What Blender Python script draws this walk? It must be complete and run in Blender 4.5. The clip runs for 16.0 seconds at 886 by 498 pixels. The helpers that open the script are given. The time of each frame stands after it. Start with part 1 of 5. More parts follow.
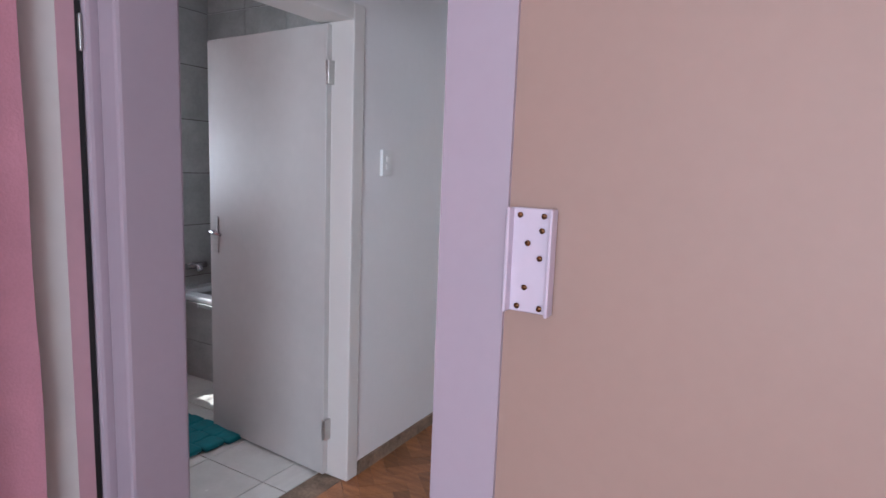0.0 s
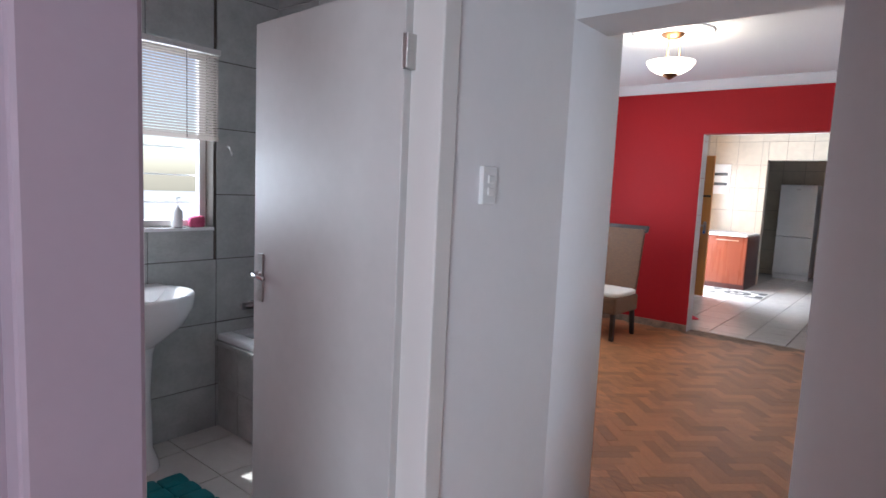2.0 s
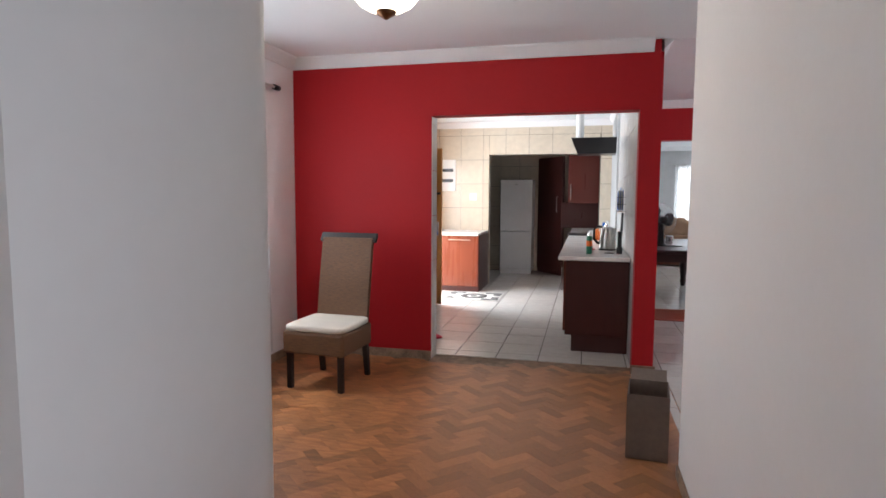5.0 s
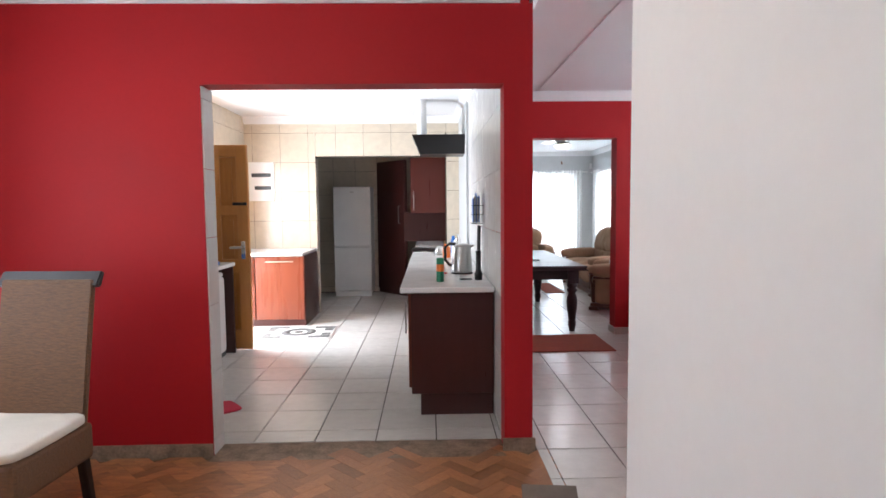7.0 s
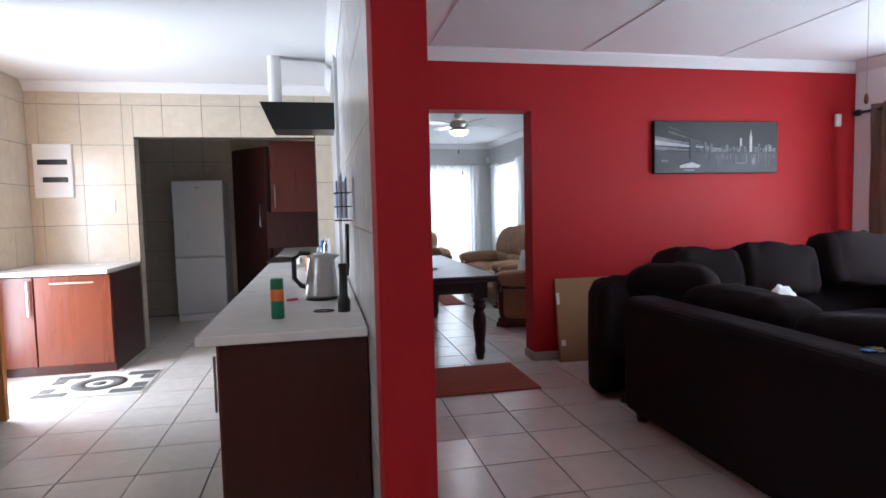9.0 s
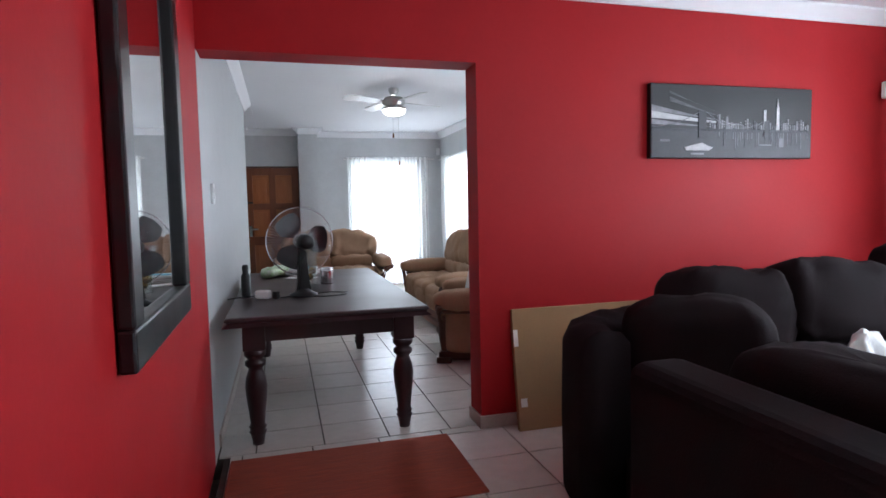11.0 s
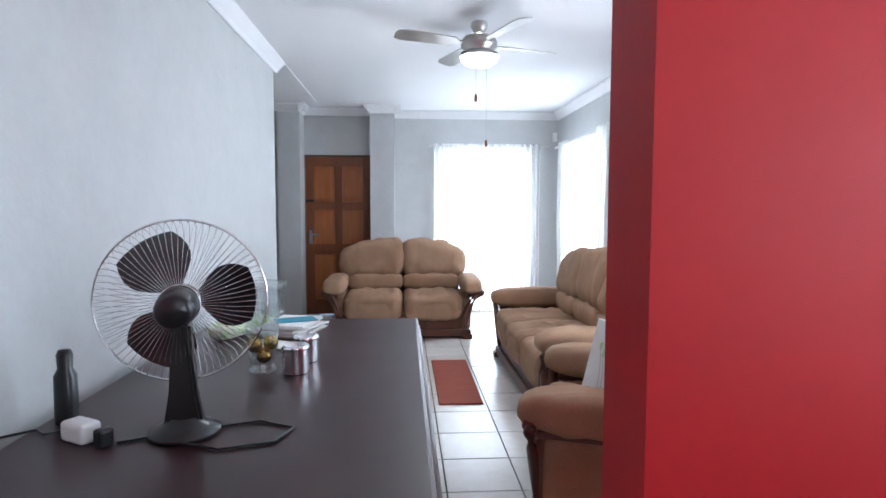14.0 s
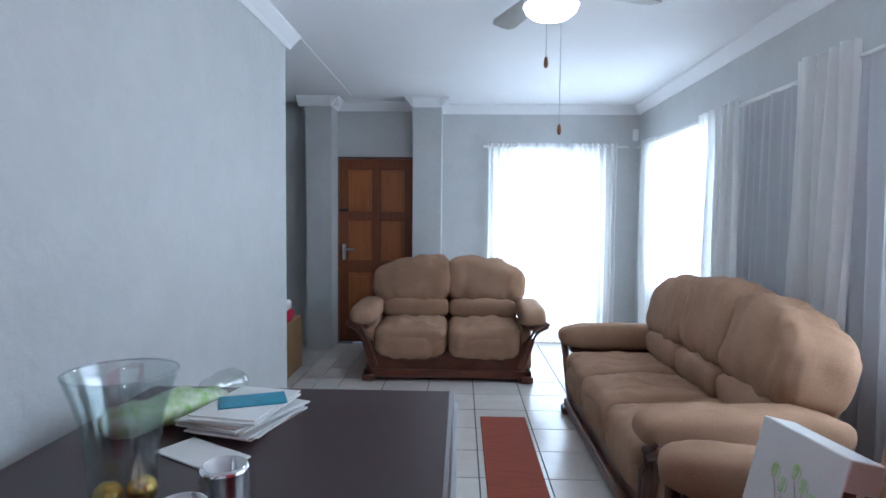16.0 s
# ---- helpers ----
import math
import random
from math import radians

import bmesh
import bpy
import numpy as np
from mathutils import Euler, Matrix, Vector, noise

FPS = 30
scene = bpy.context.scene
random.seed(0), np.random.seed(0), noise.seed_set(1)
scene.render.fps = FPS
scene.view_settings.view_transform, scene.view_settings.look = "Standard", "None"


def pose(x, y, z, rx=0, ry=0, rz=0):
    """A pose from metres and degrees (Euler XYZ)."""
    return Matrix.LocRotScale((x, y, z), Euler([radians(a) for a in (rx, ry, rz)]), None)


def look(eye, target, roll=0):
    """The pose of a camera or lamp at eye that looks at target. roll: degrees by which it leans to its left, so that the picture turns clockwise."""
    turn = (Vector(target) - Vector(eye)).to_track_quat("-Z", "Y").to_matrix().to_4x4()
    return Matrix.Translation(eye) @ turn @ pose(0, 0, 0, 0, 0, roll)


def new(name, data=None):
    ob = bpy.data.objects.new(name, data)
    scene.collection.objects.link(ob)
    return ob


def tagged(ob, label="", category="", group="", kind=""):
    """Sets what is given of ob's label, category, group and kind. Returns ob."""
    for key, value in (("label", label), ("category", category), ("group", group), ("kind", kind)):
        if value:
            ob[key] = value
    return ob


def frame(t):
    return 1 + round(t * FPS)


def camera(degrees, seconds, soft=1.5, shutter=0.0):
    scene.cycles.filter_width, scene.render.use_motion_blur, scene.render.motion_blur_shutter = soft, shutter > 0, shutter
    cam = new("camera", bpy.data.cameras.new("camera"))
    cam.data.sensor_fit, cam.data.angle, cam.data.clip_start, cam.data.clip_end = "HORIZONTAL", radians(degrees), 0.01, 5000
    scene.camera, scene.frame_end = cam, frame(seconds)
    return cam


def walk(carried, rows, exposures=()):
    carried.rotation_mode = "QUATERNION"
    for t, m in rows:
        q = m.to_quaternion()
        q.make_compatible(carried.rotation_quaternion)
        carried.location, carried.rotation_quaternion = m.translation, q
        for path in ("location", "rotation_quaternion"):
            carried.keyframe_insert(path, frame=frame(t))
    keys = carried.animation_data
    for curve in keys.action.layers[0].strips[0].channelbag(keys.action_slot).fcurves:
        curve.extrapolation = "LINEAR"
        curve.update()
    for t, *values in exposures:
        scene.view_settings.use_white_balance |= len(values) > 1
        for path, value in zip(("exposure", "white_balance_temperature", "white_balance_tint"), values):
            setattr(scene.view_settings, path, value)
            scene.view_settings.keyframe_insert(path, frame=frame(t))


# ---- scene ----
cam = camera(74.8, 16.0, soft=1.6)
PATH = [
    (0, (0.600, -0.250, 1.447), (-0.400, 1.460, 1.172), 2.2),
    (0.5, (0.526, -0.072, 1.443), (-0.538, 1.6, 1.177), 2.1),
    (1, (0.387, 0.129, 1.442), (-0.781, 1.73, 1.174), 2.2),
    (1.5, (0.249, 0.285, 1.45), (-0.989, 1.836, 1.203), 2.5),
    (2, (0.063, 0.438, 1.453), (-1.2, 1.973, 1.238), 2.6),
    (2.5, (-0.102, 0.596, 1.456), (-1.367, 2.131, 1.249), 2.6),
    (3, (-0.21, 0.753, 1.454), (-1.39, 2.355, 1.254), 2.2),
    (3.5, (-0.301, 0.995, 1.467), (-1.293, 2.72, 1.272), 1.5),
    (4, (-0.368, 1.285, 1.456), (-1.203, 3.092, 1.265), 1.1),
    (4.5, (-0.408, 1.637, 1.447), (-1.052, 3.52, 1.259), 0.5),
    (5, (-0.496, 2.041, 1.42), (-0.971, 3.976, 1.246), 0.3),
    (7.5, (-0.53, 3.995, 1.428), (-0.389, 5.985, 1.286), -0.8),
    (8, (-0.473, 4.396, 1.401), (-0.245, 6.378, 1.261), -1.0),
    (8.5, (-0.392, 4.792, 1.363), (-0.063, 6.76, 1.227), -1.2),
    (9, (-0.264, 5.193, 1.344), (0.146, 7.146, 1.208), -1.3),
    (9.5, (-0.119, 5.589, 1.32), (0.356, 7.527, 1.183), -1.3),
    (9.7, (-0.04, 5.746, 1.310), (0.462, 7.677, 1.172), -1.4),
    (11.8, (0.613, 7.365, 1.345), (1.15, 9.286, 1.204), -1.2),
    (12, (0.659, 7.55, 1.339), (1.177, 9.477, 1.2), -1.2),
    (12.5, (0.789, 7.969, 1.355), (1.233, 9.914, 1.214), -0.8),
    (13, (0.911, 8.336, 1.362), (1.222, 10.307, 1.223), -0.4),
    (13.5, (1.04, 8.696, 1.386), (1.239, 10.681, 1.243), 0.0),
    (14, (1.146, 9.064, 1.391), (1.278, 11.055, 1.251), 0.1),
    (14.5, (1.181, 9.421, 1.413), (1.245, 11.415, 1.272), 0.3),
    (15, (1.220, 9.752, 1.423), (1.237, 11.748, 1.289), 0.3),
    (15.5, (1.236, 10.021, 1.400), (1.214, 12.018, 1.285), 0.4),
    (16, (1.240, 10.237, 1.4), (1.177, 12.234, 1.295), 0.5),
]
EXPOSURES = [(0, 0.42, 5650, 11), (0.5, 0.18, 5600, 11), (1.2, 0.18, 5600, 11), (2, 0.42, 5650, 10), (3.5, 0.48, 5600, 10), (4.5, 0.40, 5750, 10), (5, 0.22, 6100, 10), (7.5, 0.64, 5950, 10), (8.5, 0.36, 5800, 10), (9.5, -0.12, 5650, 10), (9.7, -0.12, 5700, 10), (12, 0.72, 5800, 10), (13.5, 0.95, 5700, 9), (14.5, 1.12, 5550, 8), (15.5, 0.76, 5350, 7), (16, 0.52, 5250, 6)]
walk(cam, [(t, look(eye, target, roll)) for t, eye, target, roll in PATH], EXPOSURES)

# world, sun and window light
world = bpy.data.worlds.new("sky")
scene.world = world
world.use_nodes = True
wn = world.node_tree
sky = wn.nodes.new("ShaderNodeTexSky")
sky.sky_type, sky.sun_disc, sky.sun_elevation, sky.sun_rotation = "NISHITA", False, radians(62), radians(-98)
wn.nodes["Background"].inputs["Strength"].default_value = 0.15
wn.links.new(sky.outputs["Color"], wn.nodes["Background"].inputs["Color"])
sun = new("sun", bpy.data.lights.new("sun", "SUN"))
sun.data.energy, sun.data.angle, sun.data.color = 4.0, radians(0.5), (1.0, 0.95, 0.86)
sun.matrix_world = look((-7.5, 9.3, 10), (-2.3, 10.0, 0))


def window_light(name, at, target, w, h, power, color=(0.93, 0.97, 1.0)):
    """An area lamp filling a window's opening."""
    lamp = new(name, bpy.data.lights.new(name, "AREA"))
    lamp.data.shape, lamp.data.size, lamp.data.size_y, lamp.data.energy, lamp.data.color = "RECTANGLE", w, h, power, color
    lamp.matrix_world = look(at, target)
    return lamp


def bulb(name, at, power, radius, color=(1.0, 0.86, 0.66)):
    lamp = new(name, bpy.data.lights.new(name, "POINT"))
    lamp.data.energy, lamp.data.shadow_soft_size, lamp.data.color, lamp.location = power, radius, color, at


CEIL = 2.66
window_light("bathroom_daylight", (-3.24, 1.42, 1.62), (0, 1.42, 1.60), 1.8, 1.3, 46)
window_light("hall_daylight", (-3.3, 5.4, 1.5), (0, 5.4, 1.2), 1.6, 1.3, 35)
window_light("kitchen_daylight", (-3.12, 9.93, 1.05), (0, 9.9, 0.6), 0.85, 2.0, 118)
window_light("lounge_north_daylight", (2.18, 17.05, 1.15), (2.18, 0, 1.0), 1.1, 2.0, 46)
window_light("lounge_east_daylight", (3.47, 15.38, 1.45), (0, 15.38, 1.2), 1.33, 1.35, 48)
window_light("lounge_east_daylight_near", (3.47, 11.76, 1.45), (0, 11.76, 1.2), 1.92, 1.35, 55)
window_light("living_daylight", (5.12, 8.2, 1.4), (0, 8.2, 1.1), 2.4, 1.6, 205)
window_light("bedroom_daylight", (1.4, -3.17, 1.5), (0.9, 0, 1.4), 1.95, 1.35, 105)
bulb("hall_bulb", (-1.50, 4.90, 2.42), 12, 0.07)
bulb("lounge_bulb", (1.66, 13.1, 2.36), 10, 0.08, (1.0, 0.97, 0.92))
bulb("living_bulb", (2.40, 7.54, 2.34), 10, 0.08, (1.0, 0.97, 0.92))


# materials
def mat(name, color, rough=0.6, metal=0.0, vary=0.12, scale=6.0, fine=60.0, bump=0.08, alt=None, per_piece=0.0, wood=0, spec=0.5, stretch=(1, 1, 1), coat=0.0):
    """A surface with two scales of variation, fine relief and, for pieces, a shade of each one's own."""
    m = bpy.data.materials.new(name)
    m.use_nodes = True
    t = m.node_tree
    b, L, N = t.nodes["Principled BSDF"], t.links.new, t.nodes.new
    co = N("ShaderNodeTexCoord")
    mp = N("ShaderNodeMapping")
    mp.inputs["Scale"].default_value = stretch
    L(co.outputs["Object"], mp.inputs["Vector"])
    vec = mp.outputs["Vector"]
    if per_piece:
        oi = N("ShaderNodeObjectInfo")
        add = N("ShaderNodeVectorMath")
        add.operation = "ADD"
        mul = N("ShaderNodeMath")
        mul.operation = "MULTIPLY"
        mul.inputs[1].default_value = 37.0
        L(oi.outputs["Random"], mul.inputs[0])
        L(vec, add.inputs[0])
        L(mul.outputs[0], add.inputs[1])
        vec = add.outputs[0]
    big, small = N("ShaderNodeTexNoise"), N("ShaderNodeTexNoise")
    big.inputs["Scale"].default_value, small.inputs["Scale"].default_value = scale, fine
    big.inputs["Detail"].default_value = 5
    L(vec, big.inputs["Vector"])
    L(vec, small.inputs["Vector"])
    ramp = N("ShaderNodeValToRGB")
    c = Vector(color)
    d = Vector(alt) if alt else c * (1 - 2 * vary)
    ramp.color_ramp.elements[0].position, ramp.color_ramp.elements[1].position = 0.32, 0.68
    ramp.color_ramp.elements[0].color, ramp.color_ramp.elements[1].color = (*d, 1), (*c, 1)
    mixf = N("ShaderNodeMix")
    mixf.inputs["Factor"].default_value = 0.3
    L(big.outputs["Fac"], mixf.inputs["A"])
    L(small.outputs["Fac"], mixf.inputs["B"])
    L(mixf.outputs["Result"], ramp.inputs["Fac"])
    out = ramp.outputs["Color"]
    if per_piece:
        hsv = N("ShaderNodeHueSaturation")
        mr = N("ShaderNodeMapRange")
        mr.inputs["To Min"].default_value, mr.inputs["To Max"].default_value = 1 - per_piece, 1 + per_piece
        L(oi.outputs["Random"], mr.inputs["Value"])
        L(mr.outputs["Result"], hsv.inputs["Value"])
        L(out, hsv.inputs["Color"])
        out = hsv.outputs["Color"]
    L(out, b.inputs["Base Color"])
    rr = N("ShaderNodeMapRange")
    rr.inputs["To Min"].default_value, rr.inputs["To Max"].default_value = max(0.02, rough * 0.8), min(1, rough * 1.2)
    L(big.outputs["Fac"], rr.inputs["Value"])
    L(rr.outputs["Result"], b.inputs["Roughness"])
    b.inputs["Metallic"].default_value, b.inputs["Specular IOR Level"].default_value = metal, spec
    b.inputs["Coat Weight"].default_value = coat
    if bump:
        bp = N("ShaderNodeBump")
        bp.inputs["Strength"].default_value, bp.inputs["Distance"].default_value = bump, 0.01
        L(mixf.outputs["Result"], bp.inputs["Height"])
        L(bp.outputs["Normal"], b.inputs["Normal"])
    return m


def glass_mat(name, color=(1, 1, 1), rough=0.02):
    """Thin clear glass: see-through with a faint gloss."""
    m = bpy.data.materials.new(name)
    m.use_nodes = True
    t = m.node_tree
    t.nodes.remove(t.nodes["Principled BSDF"])
    clear, gloss, mix = (t.nodes.new(k) for k in ("ShaderNodeBsdfTransparent", "ShaderNodeBsdfGlossy", "ShaderNodeMixShader"))
    clear.inputs["Color"].default_value, gloss.inputs["Roughness"].default_value = (0.97 * color[0], 0.98 * color[1], 0.98 * color[2], 1), rough
    mix.inputs["Fac"].default_value = 0.16
    t.links.new(clear.outputs[0], mix.inputs[1])
    t.links.new(gloss.outputs[0], mix.inputs[2])
    t.links.new(mix.outputs[0], t.nodes["Material Output"].inputs["Surface"])
    return m


def sheer_mat(name, color, clear):
    m = bpy.data.materials.new(name)
    m.use_nodes = True
    t = m.node_tree
    t.nodes.remove(t.nodes["Principled BSDF"])
    out = t.nodes["Material Output"]
    a, b, c, m1, m2 = (t.nodes.new("ShaderNodeBsdf" + k) if k[0] != "M" else t.nodes.new("ShaderNodeMixShader") for k in ("Diffuse", "Translucent", "Transparent", "M1", "M2"))
    a.inputs["Color"].default_value = b.inputs["Color"].default_value = (*color, 1)
    m1.inputs["Fac"].default_value, m2.inputs["Fac"].default_value = 0.55, clear
    wv = t.nodes.new("ShaderNodeTexNoise")
    wv.inputs["Scale"].default_value = 120
    bp = t.nodes.new("ShaderNodeBump")
    bp.inputs["Strength"].default_value, bp.inputs["Distance"].default_value = 0.15, 0.004
    t.links.new(wv.outputs["Fac"], bp.inputs["Height"])
    t.links.new(bp.outputs["Normal"], a.inputs["Normal"])
    t.links.new(a.outputs[0], m1.inputs[1])
    t.links.new(b.outputs[0], m1.inputs[2])
    t.links.new(m1.outputs[0], m2.inputs[1])
    t.links.new(c.outputs[0], m2.inputs[2])
    t.links.new(m2.outputs[0], out.inputs["Surface"])
    return m


def glow_mat(name, color, strength):
    m = bpy.data.materials.new(name)
    m.use_nodes = True
    b = m.node_tree.nodes["Principled BSDF"]
    b.inputs["Base Color"].default_value = (0.85, 0.82, 0.75, 1)
    b.inputs["Emission Color"].default_value, b.inputs["Emission Strength"].default_value = (*color, 1), strength
    return m


M_RED = mat("red_paint", (0.41, 0.0085, 0.0125), 0.6, spec=0.28, vary=0.05, scale=1.5, fine=45, bump=0.12)
M_WHITE = mat("white_plaster", (0.84, 0.83, 0.83), 0.6, vary=0.02, scale=2, fine=30, bump=0.10)
M_GREY = mat("pale_grey_plaster", (0.53, 0.54, 0.54), 0.55, vary=0.05, scale=4, fine=24, bump=0.6)
M_CEIL = mat("ceiling_board", (0.82, 0.82, 0.83), 0.7, vary=0.02, scale=1.5, fine=50, bump=0.04)
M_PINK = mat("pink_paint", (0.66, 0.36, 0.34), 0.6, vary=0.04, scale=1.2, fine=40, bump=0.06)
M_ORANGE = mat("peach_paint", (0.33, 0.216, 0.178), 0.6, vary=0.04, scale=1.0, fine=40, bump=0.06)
M_LILAC = mat("lilac_paint", (0.37, 0.305, 0.355), 0.5, vary=0.03, scale=1.5, fine=35, bump=0.08)
M_GLOSS = mat("white_gloss_paint", (0.72, 0.70, 0.67), 0.5, vary=0.015, scale=2, fine=20, bump=0.02)
M_DOORGREY = mat("worn_white_door_paint", (0.54, 0.525, 0.505), 0.38, vary=0.05, scale=2, fine=20, bump=0.03)
M_PINKGLOSS = mat("pink_gloss_paint", (0.44, 0.27, 0.31), 0.3, vary=0.05, scale=5, fine=30)
M_TILE = mat("floor_tile", (0.66, 0.62, 0.57), 0.22, vary=0.05, scale=5, fine=40, bump=0.02, per_piece=0.04)
M_GROUT = mat("grout", (0.10, 0.085, 0.07), 0.9, vary=0.2, scale=8)
M_KTILE = mat("kitchen_wall_tile", (0.66, 0.58, 0.46), 0.25, vary=0.07, scale=3.5, fine=25, bump=0.02, per_piece=0.03)
M_BTILE = mat("bathroom_wall_tile", (0.50, 0.52, 0.50), 0.22, vary=0.12, scale=2.6, fine=18, bump=0.02, per_piece=0.04)
M_BFLOOR = mat("bathroom_floor_tile", (0.70, 0.68, 0.63), 0.25, vary=0.05, scale=4, fine=30, bump=0.02, per_piece=0.03)
M_PARQUET = mat("parquet_wood", (0.43, 0.188, 0.072), 0.45, alt=(0.21, 0.082, 0.031), scale=7, fine=70, bump=0.10, per_piece=0.30, stretch=(1, 5, 1))
M_SUBFLOOR = mat("bitumen_screed", (0.17, 0.10, 0.055), 0.85, alt=(0.22, 0.16, 0.11), scale=14, fine=80, bump=0.5)
M_RAW = mat("rough_screed", (0.36, 0.25, 0.17), 0.9, alt=(0.13, 0.09, 0.06), scale=10, fine=70, bump=0.6)
M_CONCRETE = mat("pale_concrete", (0.58, 0.56, 0.53), 0.9, vary=0.08, scale=2)
M_SKIRT = mat("skirting_tile", (0.52, 0.44, 0.38), 0.4, vary=0.12, scale=8)
M_CHERRY = mat("cherry_cabinet", (0.155, 0.034, 0.016), 0.28, alt=(0.14, 0.030, 0.014), scale=2, fine=60, bump=0.0, stretch=(9, 9, 0.6))
M_MAROON = mat("dark_cabinet", (0.055, 0.014, 0.012), 0.30, alt=(0.045, 0.011, 0.010), scale=4, fine=60, bump=0.03, stretch=(6, 6, 1))
M_DARKCHERRY = mat("dark_cherry_front", (0.085, 0.018, 0.012), 0.3, alt=(0.075, 0.016, 0.011), scale=2, fine=60, bump=0.0, stretch=(9, 9, 0.6))
M_COUNTER = mat("white_countertop", (0.78, 0.76, 0.73), 0.25, vary=0.03, scale=6)
M_DOORWOOD = mat("meranti_door", (0.22, 0.066, 0.020), 0.35, alt=(0.16, 0.046, 0.014), scale=3, fine=50, bump=0.06, stretch=(9, 9, 1))
M_DOORPANEL = mat("door_panel", (0.40, 0.135, 0.038), 0.3, alt=(0.30, 0.09, 0.024), scale=3, fine=50, bump=0.05, stretch=(9, 9, 1))
M_PINEPANEL = mat("varnished_panel", (0.52, 0.21, 0.045), 0.3, alt=(0.42, 0.155, 0.03), scale=3, fine=50, bump=0.05, stretch=(9, 9, 1))
M_DOORPINE = mat("varnished_door", (0.58, 0.25, 0.060), 0.3, alt=(0.50, 0.20, 0.046), scale=3, fine=50, bump=0.06, stretch=(9, 9, 1))
M_TABLE = mat("mahogany_table", (0.034, 0.011, 0.013), 0.36, alt=(0.030, 0.0095, 0.0115), scale=2, fine=30, bump=0.0)
M_SOFAWOOD = mat("sofa_wood", (0.13, 0.040, 0.018), 0.32, alt=(0.06, 0.018, 0.009), scale=6, fine=60, bump=0.04)
M_SUEDE = mat("tan_suede", (0.40, 0.255, 0.165), 0.9, alt=(0.29, 0.175, 0.105), scale=5, fine=120, bump=0.22, spec=0.15)
M_DARKSOFA = mat("dark_brown_fabric", (0.014, 0.008, 0.009), 0.95, alt=(0.009, 0.005, 0.006), scale=7, fine=160, bump=0.25, spec=0.1)
M_CARD = mat("cardboard", (0.36, 0.215, 0.10), 0.8, vary=0.08, scale=4, fine=60)
M_BOX = mat("grey_brown_carton", (0.20, 0.15, 0.12), 0.8, vary=0.15, scale=6, fine=50)
M_RUGRED = mat("rust_rug", (0.33, 0.068, 0.030), 0.95, alt=(0.21, 0.038, 0.018), scale=26, fine=150, bump=0.5, stretch=(0.3, 3, 1))
M_RATTAN = mat("woven_rattan", (0.165, 0.074, 0.027), 0.6, alt=(0.085, 0.035, 0.013), scale=70, fine=160, bump=0.5, stretch=(0.4, 1, 2))
M_BLACKWOOD = mat("black_brown_wood", (0.018, 0.011, 0.009), 0.35, vary=0.2)
M_CREAM = mat("cream_cushion", (0.72, 0.66, 0.58), 0.9, vary=0.06, scale=6, fine=100, bump=0.2)
M_BLACK = mat("black_plastic", (0.012, 0.012, 0.013), 0.3, vary=0.1)
M_CHROME = mat("chrome", (0.75, 0.75, 0.76), 0.12, 1.0, vary=0.03, bump=0.0)
M_STEEL = mat("brushed_steel", (0.55, 0.54, 0.52), 0.3, 1.0, vary=0.06, fine=120, stretch=(1, 1, 20))
M_BRONZE = mat("antique_bronze", (0.24, 0.11, 0.05), 0.35, 1.0, vary=0.15)
M_PLASTIC = mat("white_plastic", (0.82, 0.82, 0.81), 0.35, vary=0.02, bump=0.0)
M_CERAMIC = mat("white_ceramic", (0.84, 0.84, 0.84), 0.1, vary=0.01, bump=0.0)
M_FRIDGE = mat("fridge_enamel", (0.72, 0.72, 0.71), 0.3, vary=0.03, bump=0.01)
M_TEAL = mat("teal_bath_mat", (0.012, 0.20, 0.22), 0.95, alt=(0.008, 0.13, 0.15), scale=18, fine=140, bump=0.6)
M_GREYMAT = mat("grey_rug_pile", (0.10, 0.095, 0.09), 0.95, vary=0.1, fine=140, bump=0.4)
M_LIGHTMAT = mat("pale_rug_pile", (0.58, 0.56, 0.52), 0.95, vary=0.05, fine=140, bump=0.4)
M_MAGENTA = mat("crimson_cloth", (0.55, 0.02, 0.05), 0.9, vary=0.1, bump=0.3)
M_SHEER = sheer_mat("sheer_curtain", (0.86, 0.87, 0.88), 0.22)
M_DRAPE = sheer_mat("brown_drape", (0.20, 0.13, 0.10), 0.04)
M_BLIND = sheer_mat("slat_blind", (0.55, 0.50, 0.46), 0.02)
M_DRAPEWHITE = sheer_mat("white_lined_curtain", (0.88, 0.88, 0.87), 0.05)
M_GREYNET = sheer_mat("grey_net_curtain", (0.72, 0.73, 0.76), 0.12)
M_GLASS = glass_mat("clear_glass")
M_BRACKET = mat("lilac_painted_plastic", (0.54, 0.46, 0.54), 0.4, vary=0.03, bump=0.02)
M_LAMP = glow_mat("lit_glass_shade", (1.0, 0.86, 0.62), 5.0)
M_FANLAMP = glow_mat("lit_frosted_globe", (1.0, 0.98, 0.94), 7.0)
M_MIRROR = mat("mirror_silver", (0.9, 0.9, 0.9), 0.02, 1.0, vary=0.0, bump=0.0)
M_CITYD = mat("print_black", (0.012, 0.012, 0.013), 0.5, vary=0.2)
M_CITYM = mat("print_grey", (0.14, 0.14, 0.15), 0.5, alt=(0.04, 0.04, 0.045), scale=12, fine=40, stretch=(1, 1, 4))
M_CITYL = mat("print_white", (0.62, 0.62, 0.63), 0.5, vary=0.2, scale=10)
M_CITYG = mat("print_mid_grey", (0.30, 0.30, 0.32), 0.5, alt=(0.14, 0.14, 0.15), scale=14, fine=50)
